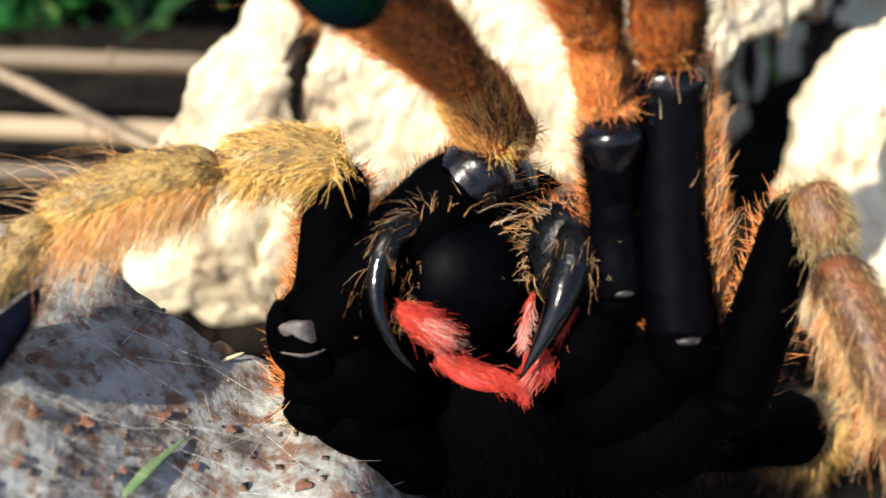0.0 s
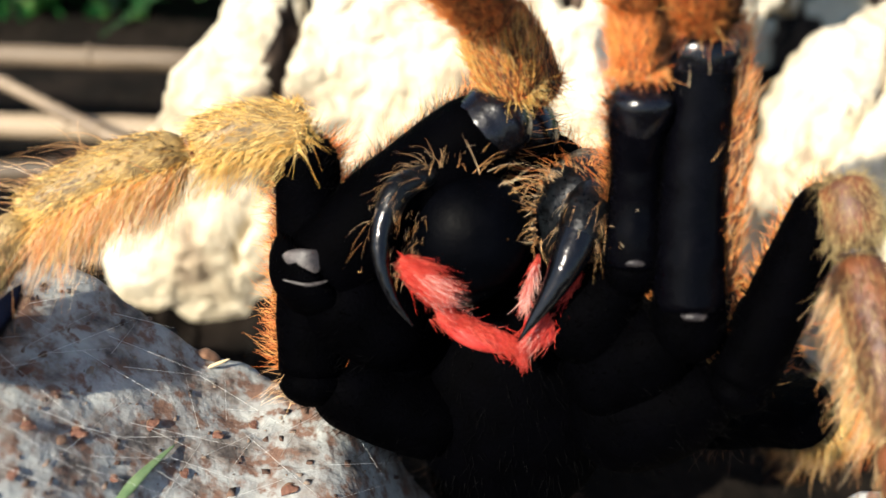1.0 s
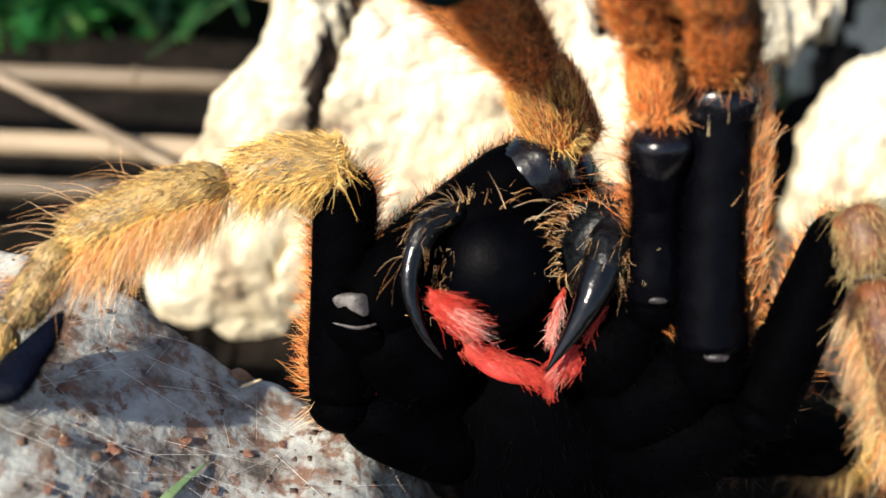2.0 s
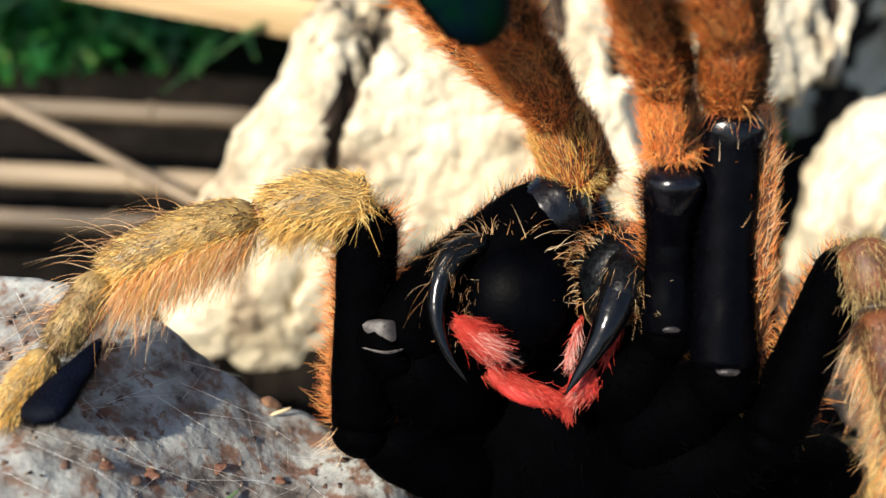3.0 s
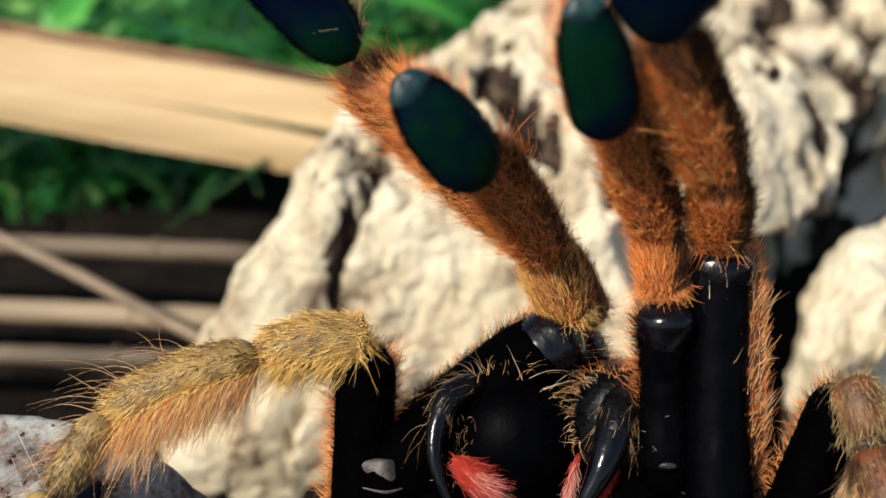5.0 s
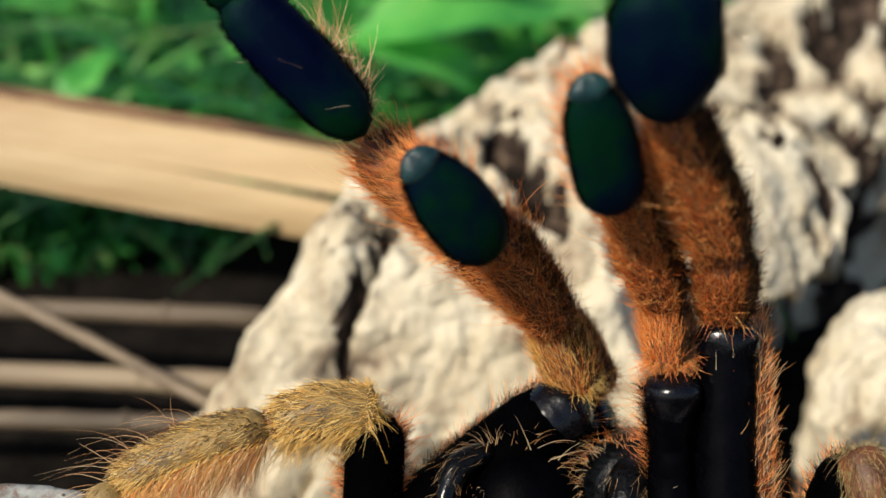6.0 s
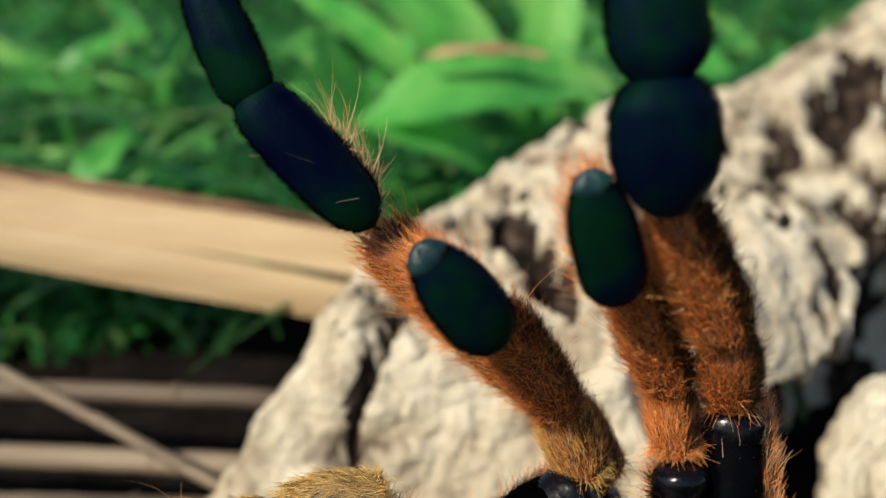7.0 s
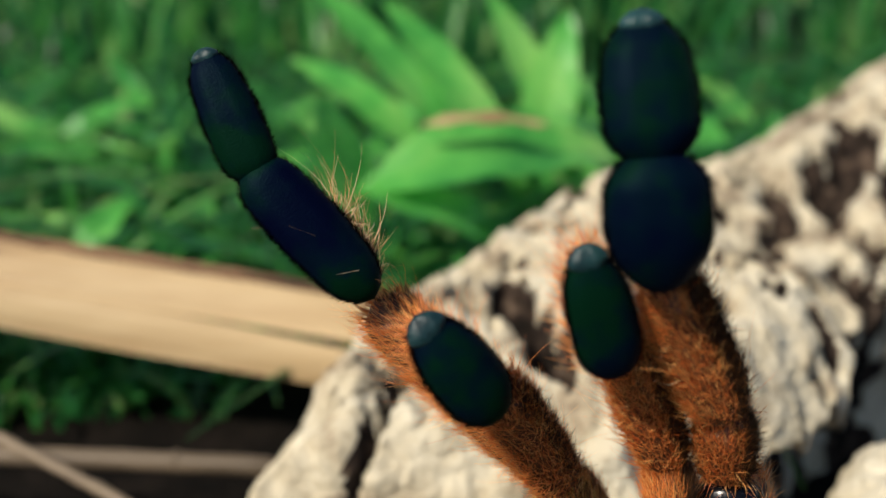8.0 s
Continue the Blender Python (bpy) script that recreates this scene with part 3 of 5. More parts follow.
def raised(key, label, coxa, troch, knee, pat, tib, met0, met1, tar1, rf, rp, rt, rm, rtar, knee_skin=CHITIN, shift=(0, 0.7, 0), strip=0, flank=(2.0, 1.6, 0.8), band=0.2, cap=(0.0, -0.2, 0.1), cap_r=1.07, cap_flat=0.9, dark=(0.8, 0.5), stripe=900, tufts=0, waist=0.94, bristles=5):
    """A limb thrown up towards the eye: black femur, furry orange patella and tibia, black pads at the end."""
    coxa, troch, knee, pat, tib, met0, met1 = (V(*q) for q in (coxa, troch, knee, pat, tib, met0, met1))
    shin, thigh = unit(tib - pat), unit(knee - troch)
    across = unit(np.cross(knee - troch, TO_EYE))
    pat_hair = H_GOLD if key == "palp_a" else H_ORANGE
    gleam = troch + unit(knee - troch) * 0.9 + TO_EYE * rf * 1.07
    bend = -TO_EYE * rf * 0.35
    if key == "palp_a":
        spot = lambda x, y, z: troch + unit(V(x, y, z) - troch) * rf * 1.07
        bare = [Tube([spot(-8.3, 79.9, 49.3), spot(-6.3, 78.9, 49.8), spot(-4.5, 79.2, 49.6)], [0.5, 1.0, 1.05, 0.5], TO_EYE, flat=0.22, m=20, ends=(0.5, 0.5), rough=0.02),
                Tube([spot(-7.9, 79.1, 47.6), spot(-6.3, 78.3, 47.8), spot(-4.9, 78.6, 47.9)], [0.06, 0.14, 0.14, 0.06], TO_EYE, flat=0.5, m=16, ends=(0.5, 0.5), rough=0.06)]
    else:
        bare = [Tube([gleam - across * rf * 0.85 + bend * 1.5, gleam, gleam + across * rf * 0.85 + bend * 1.5], [band * 0.4, band * 1.2, band * 1.7, band * 1.2, band * 0.4], TO_EYE, flat=0.7, m=20, ends=(0.5, 0.5), rough=0.05)]
    segs = [
        ("trochanter", Tube([troch + (troch - knee) * 0.14, troch, troch + (knee - troch) * 0.10], [rf * 1.06, rf * 1.08, rf * 1.04], TO_EYE, m=18, ends=(0.4, 0.2), rough=0.1), VELVET, [
            coat("joint_hair", 500, (0.6, 1.8), 0.03, H_BLACK, phi=(PI, PI), lift=0.7, lean=0.6, wild=0.3)]),
        ("femur", Tube([troch + (knee - troch) * 0.04, (troch + knee) / 2 + V(0, 0.4, 0), knee + (knee - troch) * 0.03], [rf * 1.05, rf * 1.04, rf * (waist + 0.02), rf * waist, rf * 0.98, rf * 1.04] if cap_r > 0.9 else [rf * 1.0, rf * 1.02, rf * 1.0, rf * 0.96, rf * 0.92, rf * 0.84], TO_EYE, m=34, ends=(0.1, 0.5), rough=0.10), knee_skin, [
            coat("femur_hair", 1200, (0.8, 1.9), 0.03, H_BLACK, phi=(PI, 2.3), lift=0.7, lean=0.8, wild=0.35),
            coat("edge_hair", 420, (0.8, 2.2), 0.028, H_BLACK, phi=(PI / 2 + 0.1, 0.4), lift=0.9, lean=0.5, wild=0.3),
            coat("edge_hair", 700, (0.8, 2.2), 0.028, H_BLACK, phi=(-PI / 2 - 0.1, 0.5), lift=0.9, lean=0.5, wild=0.3),
            coat("pale_bristle", bristles, (1.0, 2.2), 0.03, H_BUFF, phi=(0, 1.0), span=(0.1, 0.95), lift=0.6, lean=0.8, wild=0.5),
            coat("edge_bristle", 260, (1.0, 2.6), 0.028, H_ORANGE, phi=(-PI / 2 - 0.25, 0.35), lift=0.9, lean=0.6, wild=0.3),
            coat("femur_fringe", 700, (2.2, 4.6), 0.05, H_ORANGE, phi=(PI, 1.3), lift=0.8, lean=0.6, wild=0.35)]),
        ("knee_cap", Tube([knee - thigh * rf * 2.3 + V(*cap), knee - thigh * rf * 0.8 + TO_EYE * rf * 0.05 + V(*cap), knee + thigh * rf * 0.25 + V(*cap)], [rf * 0.6 * cap_r, rf * 0.9 * cap_r, rf * 1.0 * cap_r, rf * 1.01 * cap_r, rf * 0.94 * cap_r], TO_EYE, flat=cap_flat, m=26, ends=(0.9, 0.5), rough=0.15), JOINT, [
            coat("knee_hair", 220, (0.8, 2.0), 0.028, H_BLACK, phi=(0, PI), span=(0.0, 0.55), lift=0.5, lean=0.9, wild=0.3)]),
        ("patella", Tube([knee + (pat - knee) * 0.08 + V(*shift), pat], [rp * 0.95, rp * 1.05, rp * 0.95], TO_EYE, m=18, ends=(0.2, 0.4)), SKIN, [
            coat("knee_tuft", 420, (1.3, 2.8), 0.036, pat_hair, phi=(PI, PI), span=(0.0, 0.2), lift=0.9, lean=-0.35, wild=0.4, sag=0.25),
            coat("patella_hair", 1300, (1.3, 2.8), 0.042, pat_hair, phi=(dark[0] + PI, PI - 0.8 * dark[1] * (stripe > 1000)), lift=0.5, lean=1.0, wild=0.3, curl=(0.6, 0.25)),
            coat("patella_hair", 1000, (1.3, 2.8), 0.042, H_ORANGE, phi=(dark[0] + PI, PI - 0.8 * dark[1] * (stripe > 1000)), lift=0.5, lean=1.0, wild=0.3, curl=(0.6, 0.25)),
            coat("patella_hair_dark", stripe // 2, (1.0, 2.2), 0.045, H_BROWN, phi=dark, lift=0.5, lean=1.0, wild=0.3)]),
        ("joint_spot", Tube([pat - shin * 0.9 + TO_EYE * rt * 0.92 + across * rt * 0.25, pat + shin * 0.7 + TO_EYE * rt * 1.02 + across * rt * 0.25], [0.5, 0.75, 0.5], TO_EYE, flat=0.6, m=12), DUSK, [
            coat("spot_hair", 110, (0.8, 2.0), 0.04, H_BROWN, phi=(0, PI), lift=0.7, lean=0.6, wild=0.5)]),
        ("tibia", Tube([pat - shin * 0.6, (pat + tib) / 2, tib + shin * 0.8], [rt * 0.9, rt * 1.05, rt * 1.0, rt * 0.95], TO_EYE, m=24), SKIN, [
            coat("tibia_hair", 3400, (1.3, 3.0), 0.042, H_ORANGE, phi=(dark[0] + PI, PI - dark[1]), lift=0.7, lean=0.85, wild=0.30, curl=(0.7, 0.3)),
            coat("tibia_hair", 600 if stripe < 1000 else 120, (1.2, 2.6), 0.042, H_ORANGE, phi=(dark[0], dark[1]), lift=0.6, lean=0.9, wild=0.35, curl=(0.6, 0.25)),
            coat("tibia_hair_dark", stripe, (1.2, 2.5), 0.045, H_BROWN, phi=dark, lift=0.6, lean=0.9, wild=0.3),
            coat("pale_hair", 30 if strip else 8, (3.0, 5.5), 0.034, H_BUFF, phi=(-PI / 2 + 0.2, 0.5), span=(0.45, 1.0), lift=1.0, lean=0.5, wild=0.3, curl=(0.6, 0.4)),
            coat("long_hair", 110, (3.5, 6.5), 0.032, H_ORANGE, phi=(PI, 2.2), lift=0.9, lean=0.6, wild=0.3, curl=(0.7, 0.3))]),
    ]
    segs += [("joint_membrane", b, MEMBRANE, []) for b in bare]
    if tar1 is None:
        segs.append(("tarsus", Tube([met0, (met0 + met1) / 2 + TO_EYE * 0.35, met1], [rm * 0.96, rm * 1.0, rm * 1.0, rm * 0.92, rm * 0.78], TO_EYE, flat=0.55, m=34, ends=(0.62, 0.95), groove=0.12), PAD, [
            coat("pad_edge_hair", 800, (0.35, 0.8), 0.04, H_BLACK, phi=(PI / 2, 0.35), lift=1, lean=0.3, wild=0.2, sag=0),
            coat("pad_edge_hair", 800, (0.35, 0.8), 0.04, H_BLACK, phi=(-PI / 2, 0.35), lift=1, lean=0.3, wild=0.2, sag=0),
            coat("back_hair", 600, (1.6, 3.4), 0.045, H_ORANGE, phi=(PI, 1.1), lift=0.8, lean=0.6, wild=0.3),
            coat("flank_hair", 220, (2.0, 4.5), 0.032, H_ORANGE, phi=(PI / 2 + 0.7, 0.4), lift=0.8, lean=0.5, wild=0.3),
            coat("flank_hair", 220, (2.0, 4.5), 0.032, H_ORANGE, phi=(-PI / 2 - 0.7, 0.4), lift=0.8, lean=0.5, wild=0.3)]))
        tip = unit(met1 - met0)
        segs.append(("claw_tuft", Tube([met1 - tip * rm * 1.0 + TO_EYE * rm * 0.26, met1 + tip * 0.15 + TO_EYE * rm * 0.10], [rm * 0.58, rm * 0.66, rm * 0.56], TO_EYE, flat=0.5, m=14, ends=(0.35, 0.5), groove=0.25), PAD_TIP, []))
    else:
        tar1 = V(*tar1)
        for nm, a, b, r in (("metatarsus", met0, met1 + (met1 - met0) * 0.05, rm), ("tarsus", met1 - (tar1 - met1) * 0.10, tar1, rtar)):
            segs.append((nm, Tube([a, (a + b) / 2 + TO_EYE * 0.3, b], [r * 0.74, r * 0.95, r * 1.04, r * 1.0, r * 0.84] if nm == "metatarsus" else [r * 0.86, r * 1.0, r * 1.01, r * 0.88, r * 0.62], TO_EYE, flat=0.6, m=34, ends=(0.55, 0.44) if nm == "metatarsus" else (0.42, 0.5), groove=0.22), PAD, [
                coat("pad_edge_hair", 800, (0.35, 0.8), 0.04, H_BLACK, phi=(PI / 2, 0.35), lift=1, lean=0.3, wild=0.2, sag=0),
                coat("pad_edge_hair", 800, (0.35, 0.8), 0.04, H_BLACK, phi=(-PI / 2, 0.35), lift=1, lean=0.3, wild=0.2, sag=0),
                coat("back_hair", 300, (1.0, 2.2), 0.04, H_BROWN, phi=(PI, 0.8), lift=0.5, lean=0.9, wild=0.3, span=(0.03, 0.7)),
                *([coat("flank_hair", tufts, (3.0, 8.0), 0.046, H_BUFF, phi=(PI / 2 + 0.55, 0.5), lift=0.9, lean=0.5, wild=0.35, span=(0.0, 0.55), curl=(0.5, 0.4)),
                   coat("flank_hair", tufts, (1.0, 2.6), 0.034, H_BROWN, phi=(PI / 2 + 0.35, 0.4), lift=0.9, lean=0.5, wild=0.35, span=(0.0, 0.4))] if tufts and nm == "metatarsus" else [])]))
        tip = unit(tar1 - met1)
        segs.append(("claw_tuft", Tube([tar1 - tip * rtar * 0.62 + TO_EYE * rtar * 0.18, tar1 + tip * 0.12 + TO_EYE * rtar * 0.10], [rtar * 0.5, rtar * 0.58, rtar * 0.5], TO_EYE, flat=0.6, m=14, ends=(0.4, 0.5), groove=0.3), PAD_TIP, []))
    if strip:
        back = V(*flank)
        segs.append(("femur_back", Tube([troch + (knee - troch) * 0.03 + back, (troch + knee) / 2 + back * 1.1, knee + back * 0.9], [rf * 0.7, rf * 0.75, rf * 0.7], TO_EYE, m=20), SKIN, [
            coat("back_fur", 1700, (1.0, 2.6), 0.04, H_ORANGE, phi=(PI, PI), lift=0.6, lean=0.9, wild=0.3),
            coat("back_fur", 700, (1.4, 3.2), 0.036, H_BUFF, phi=(PI, PI), lift=0.6, lean=0.9, wild=0.3, curl=(0.6, 0.3))]))
        segs[1][3].append(coat("flank_hair", strip, (1.8, 3.6), 0.045, H_ORANGE, phi=(PI / 2 + 0.55, 0.4), lift=0.7, lean=0.9, wild=0.25, sag=0.0))
        segs[1][3].append(coat("long_hair", 60, (3.5, 6), 0.04, H_BUFF, phi=(PI / 2 + 0.4, 0.5), lift=0.8, lean=0.9, wild=0.25, sag=0.0))
    return limb(key, label, troch, Tube([coxa, (coxa + troch) / 2, troch], [4.4, 4.5, rf * 1.15], TO_EYE, m=18), segs)


raised("palp_a", "black palp with orange fur and a dark iridescent pad", (3.5, 79.5, 38.7), (-6.6, 81.4, 45.7), (11.1, 89.6, 57.9), (9.3, 90.6, 66.3), (3.0, 83.8, 79.7), (3.2, 78.9, 79.3), (-3.8, 78.3, 88.7), None,
       4.5, 2.6, 2.6, 2.95, 0, VELVET, (0.7, 0.5, 0.3), 0, (0, 0, 0), 1.0, (0.4, -0.1, 0.7), 0.76, 0.9)
raised("palp_b", "black palp with orange fur and a dark iridescent pad", (14.5, 78.8, 40.1), (20.0, 78.9, 49.2), (19.5, 83.6, 64.7), (18.8, 86.0, 71.1), (13.3, 81.5, 85.7), (12.4, 76.0, 84.3), (9.4, 75.7, 95.6), None,
       2.5, 2.1, 2.4, 2.6, 0, dark=(0.9, 0.6), stripe=1500, waist=0.84, cap_r=1.1, cap_flat=1.0)
raised("leg_front_a", "raised foreleg with orange fur and dark blue-green pads", (4.4, 80.2, 34.0), (-7.3, 86.2, 39.7), (14.8, 93.4, 55.1), (9.8, 95.5, 64.4), (-8.0, 92.5, 84.2), (-8.0, 88.5, 86.6), (-18.6, 90.7, 98.2), (-23.2, 94.0, 108.4),
       3.0, 2.8, 3.1, 3.0, 2.6, tufts=300)
raised("leg_front_b", "raised foreleg with orange fur and dark blue-green pads", (16.5, 77.5, 36.0), (24.7, 75.6, 47.0), (24.7, 86.8, 68.7), (22.8, 82.6, 77.8), (16.4, 78.6, 91.3), (15.2, 73.2, 92.6), (14.2, 74.2, 103.2), (13.3, 77.6, 113.0),
       3.0, 2.6, 2.7, 3.85, 3.5, strip=1800, dark=(1.0, 0.8), stripe=2600)


def planted(key, label, coxa, troch, knee, pat, tib, met, tar, r, thick=1.0, base=4.2, pad=(0.15, -0.5, -1.4), pad_r=0.62, brush=(0.75, 1.0, 0.6), fringe_n=60, brush_line=None, dull=False):
    """A limb that stands: black femur going up, olive patella and tibia with a hanging fringe, dark pad under the foot."""
    coxa, troch, knee, pat, tib, met, tar = (V(*q) for q in (coxa, troch, knee, pat, tib, met, tar))
    under = V(0.1, -0.35, -0.95)
    shin = unit(tib - pat)
    hind = "third" in key or "fourth" in key
    segs = [
        ("trochanter", Tube([troch + (troch - knee) * 0.12, troch + (knee - troch) * 0.10], [r * 1.1, r * 1.12, r * 1.05], TO_EYE, m=14, rough=0.1), VELVET, [
            coat("joint_hair", 420, (0.8, 2.0), 0.03, H_BLACK, phi=(PI, PI), lift=0.8, lean=0.2, wild=0.4),
            *([] if hind or dull else [coat("joint_bristle", 60, (1.4, 3.2), 0.03, H_BUFF, phi=(-PI / 2, 0.7), lift=0.9, lean=-0.3, wild=0.4, sag=0.3)])]),
        ("femur", Tube([troch, (troch + knee) / 2 + V(0, 0.5, 0), knee], [r * 1.05, r * 1.08, r, r * 0.98, r * 1.0], TO_EYE, m=28, ends=(0.1, 0.5), rough=0.12), VELVET, [
            coat("femur_hair", 1800, (0.8, 2.0), 0.03, H_BLACK, phi=(PI, 2.5), lift=0.8, lean=0.6, wild=0.35),
            coat("side_fringe", fringe_n, (1.0, 3.4), 0.036, H_ORANGE, phi=(-PI / 2 - 0.2, 0.5), lift=1.0, lean=0.15, wild=0.35),
            coat("side_hair", max(40, fringe_n // 3), (0.8, 2.0), 0.03, H_ORANGE, phi=(PI / 2 + 0.2, 0.4), lift=0.9, lean=0.6, wild=0.35),
            coat("side_hair", 500, (0.8, 2.0), 0.03, H_BLACK, phi=(0, PI), lift=0.8, lean=0.6, wild=0.35),
            coat("femur_fringe", 900, (1.8, 4.2), 0.05, H_ORANGE, phi=(PI, 1.5), lift=0.9, lean=0.5, wild=0.35)]),
        ("patella", Tube([knee - (pat - knee) * 0.04, (knee + pat) / 2 + V(0, 0, 0.7), pat], [r * 0.84, r * 0.9, r * 0.8], under, m=18, ends=(0.3, 0.4)), OLIVE, [
            coat("patella_hair", 2600, (0.8, 2.0), 0.042, H_GOLD, phi=(PI, PI), lift=0.45, lean=1.0, wild=0.35),
            coat("knee_tuft", 420, (1.4, 3.6), 0.036, H_GOLD, phi=(PI, PI), span=(0.0, 0.16), lift=0.8, lean=-0.4, wild=0.35, sag=0.55),
            coat("patella_fringe", 500, (2.0, 4.2), 0.04, H_GOLD, phi=(0, 1.3), lift=0.8, lean=0.7, wild=0.3, sag=0.3),
            coat("patella_hair_dark", 350, (0.8, 1.8), 0.04, H_BROWN, phi=(PI, 1.5), lift=0.4, lean=1.0, wild=0.3)]),
        ("joint_membrane", Tube([pat - shin * 0.5, pat + shin * 0.7], [r * 0.84, r * 0.86, r * 0.8], under, m=10, ends=(0.3, 0.3)), DUSK if dull else SKIN, []),
        ("tibia", Tube([pat, (pat + tib) / 2 + V(0, 0, 0.8), tib], [r * 0.72, r * 0.84, r * 0.8, r * 0.68], under, m=24), OLIVE, [
            coat("tibia_hair", 400, (0.5, 1.2), 0.04, H_OLIVE, phi=(PI, 1.9), lift=0.5, lean=1.0, wild=0.25),
            coat("tibia_hair", 3600, (0.6, 1.4), 0.04, H_GOLD, phi=(PI, PI), lift=0.4, lean=1.0, wild=0.25),
            coat("tibia_hair_dark", 1500 if dull else 450, (0.5, 1.2), 0.05, H_BROWN, phi=(PI, 1.3), lift=0.7, lean=0.7, wild=0.25),
            coat("joint_hair_dark", 800 if dull else 260, (1.2, 2.8), 0.042, H_BROWN, phi=(0, 2.2), span=(0.02, 0.16), lift=0.8, lean=0.7, wild=0.3, sag=0.2),
            coat("gold_fringe", 900, (2.5, 5.5), 0.036, H_GOLD, phi=(0, 1.4), lift=0.75, lean=0.6, wild=0.26, sag=0.25),
            coat("orange_fringe", 700, (2.5, 6.0), 0.036, H_ORANGE, phi=(0, 1.3), lift=0.75, lean=0.6, wild=0.24, sag=0.25),
            coat("hanging_fringe", 1100, (3.0, 7.0), 0.036, H_BUFF, phi=(0, 1.25), lift=0.75, lean=0.6, wild=0.22, sag=0.25),
            coat("long_hair", 26, (4, 9.0), 0.04, H_BUFF, phi=(PI, 1.0), span=(0.4, 1.0), lift=1.0, lean=0.5, wild=0.25, sag=0.1, curl=(0.8, 0.3)),
            coat("stiff_hair", 120, (1.5, 3.2), 0.032, H_BROWN, phi=(PI, 1.0), span=(0.5, 1.0), lift=1.0, lean=0.5, wild=0.25, sag=0.0)]),
        ("metatarsus", Tube([tib - shin * 0.4, met], [r * 0.66, r * 0.62, r * 0.55], under, m=18), OLIVE, [
            coat("metatarsus_hair", 1300, (0.5, 1.2), 0.042, H_OLIVE, phi=(PI, PI), lift=0.35, lean=1.0, wild=0.25),
            coat("metatarsus_hair_dark", 900, (0.6, 1.3), 0.045, H_BROWN, phi=(PI, PI), lift=0.35, lean=1.0, wild=0.25),
            coat("long_hair", 26, (4, 9), 0.04, H_BUFF, phi=(PI, 1.2), lift=0.9, lean=0.5, wild=0.25, curl=(0.8, 0.3))]),
        ("tarsus", Tube([met, tar], [r * 0.56, r * 0.55, r * 0.45], under, m=16), OLIVE, [
            coat("tarsus_hair", 900, (0.8, 1.8), 0.045, H_GOLD, phi=(PI, 2.3), lift=0.35, lean=1.0, wild=0.25)]),
        ("foot_pad", Tube(brush_line or [tib * 0.55 + met * 0.45 + V(*pad) * 0.9, met * 0.6 + tar * 0.4 + V(*pad), tar + V(*pad) * 0.75], [r * pad_r * b for b in brush], under, flat=0.45, m=22, ends=(0.25, 0.4)), SCOPULA, [
            coat("pad_edge_hair", 900, (0.3, 0.8), 0.045, H_BLACK, phi=(0, 1.8), lift=1, lean=0.3, wild=0.2, sag=0)]),
    ]
    return limb(key, label, troch, Tube([coxa, (coxa + troch) / 2, troch], [base, base, r * 1.15], TO_EYE, m=16),
                [(n, t, SKIN if dull and m == OLIVE else m, [dict(c, count=max(20, int(c["count"] * thick)), length=tuple(q * (0.72 if dull and "fringe" in c["name"] else 1) for q in c["length"]), material=H_OLIVE if dull and c["material"] == H_GOLD else H_BROWN if hind and c["material"] == H_ORANGE else c["material"]) for c in cs]) for n, t, m, cs in segs])


planted("leg_second_a", "arched walking leg with golden hair fringe, standing on the rock", (4.5, 79.2, 29.5), (-8.9, 77.6, 38.3), (-8.1, 86.9, 59.0), (-18.0, 85.1, 58.6), (-31.9, 79.5, 55.7), (-35.4, 73.5, 51.9), (-38.5, 67.0, 49.6), 3.0, 1.0, 4.2, (1.7, -0.4, -1.3), 1.1, (0.10, 0.45, 0.68, 0.70), 900, [(-31.6, 75.2, 52.0), (-32.6, 72.3, 51.3), (-33.9, 68.6, 51.0), (-34.8, 65.6, 50.7)])
planted("leg_second_b", "arched walking leg with long buff hair fringe", (17.1, 77.3, 31.2), (29.2, 72.6, 42.2), (35.9, 79.5, 59.0), (36.6, 74.9, 55.6), (38.4, 62.3, 47.5), (39.9, 56.8, 40.0), (41.2, 52.6, 32.8), 2.7, 0.55, 5.4, dull=True)
planted("leg_third_a", "hind leg with black femur tucked behind the body", (3.0, 82, 27.0), (0.0, 86.0, 24.0), (-3.5, 99.0, 31.0), (-5.0, 104.0, 25.0), (-6.5, 108.0, 12.0), (-7.0, 108.5, 7.0), (-7.5, 109.0, 2.5), 2.5, 0.25)
planted("leg_third_b", "hind leg with black femur tucked behind the body", (17.0, 79, 28.0), (28.0, 78.0, 33.5), (43.5, 84.0, 25.0), (47.0, 90.0, 19.0), (48.0, 96.0, 10.0), (48.5, 98.0, 6.0), (49.0, 99.5, 2.5), 4.0, 0.5)
planted("leg_fourth_a", "hindmost leg beside the abdomen", (5.0, 86, 21.0), (4.0, 92.0, 19.0), (2.5, 108.0, 26.0), (2.0, 111.0, 20.0), (1.5, 113.0, 10.0), (1.2, 113.5, 6.0), (1.0, 114.0, 2.5), 2.5, 0.25)
planted("leg_fourth_b", "hindmost leg beside the abdomen", (17.0, 86, 21.0), (19.0, 92.0, 19.0), (20.5, 108.0, 26.0), (21.0, 113.0, 20.0), (21.5, 118.0, 10.0), (22.0, 119.0, 6.0), (22.5, 120.0, 2.5), 2.5, 0.25)

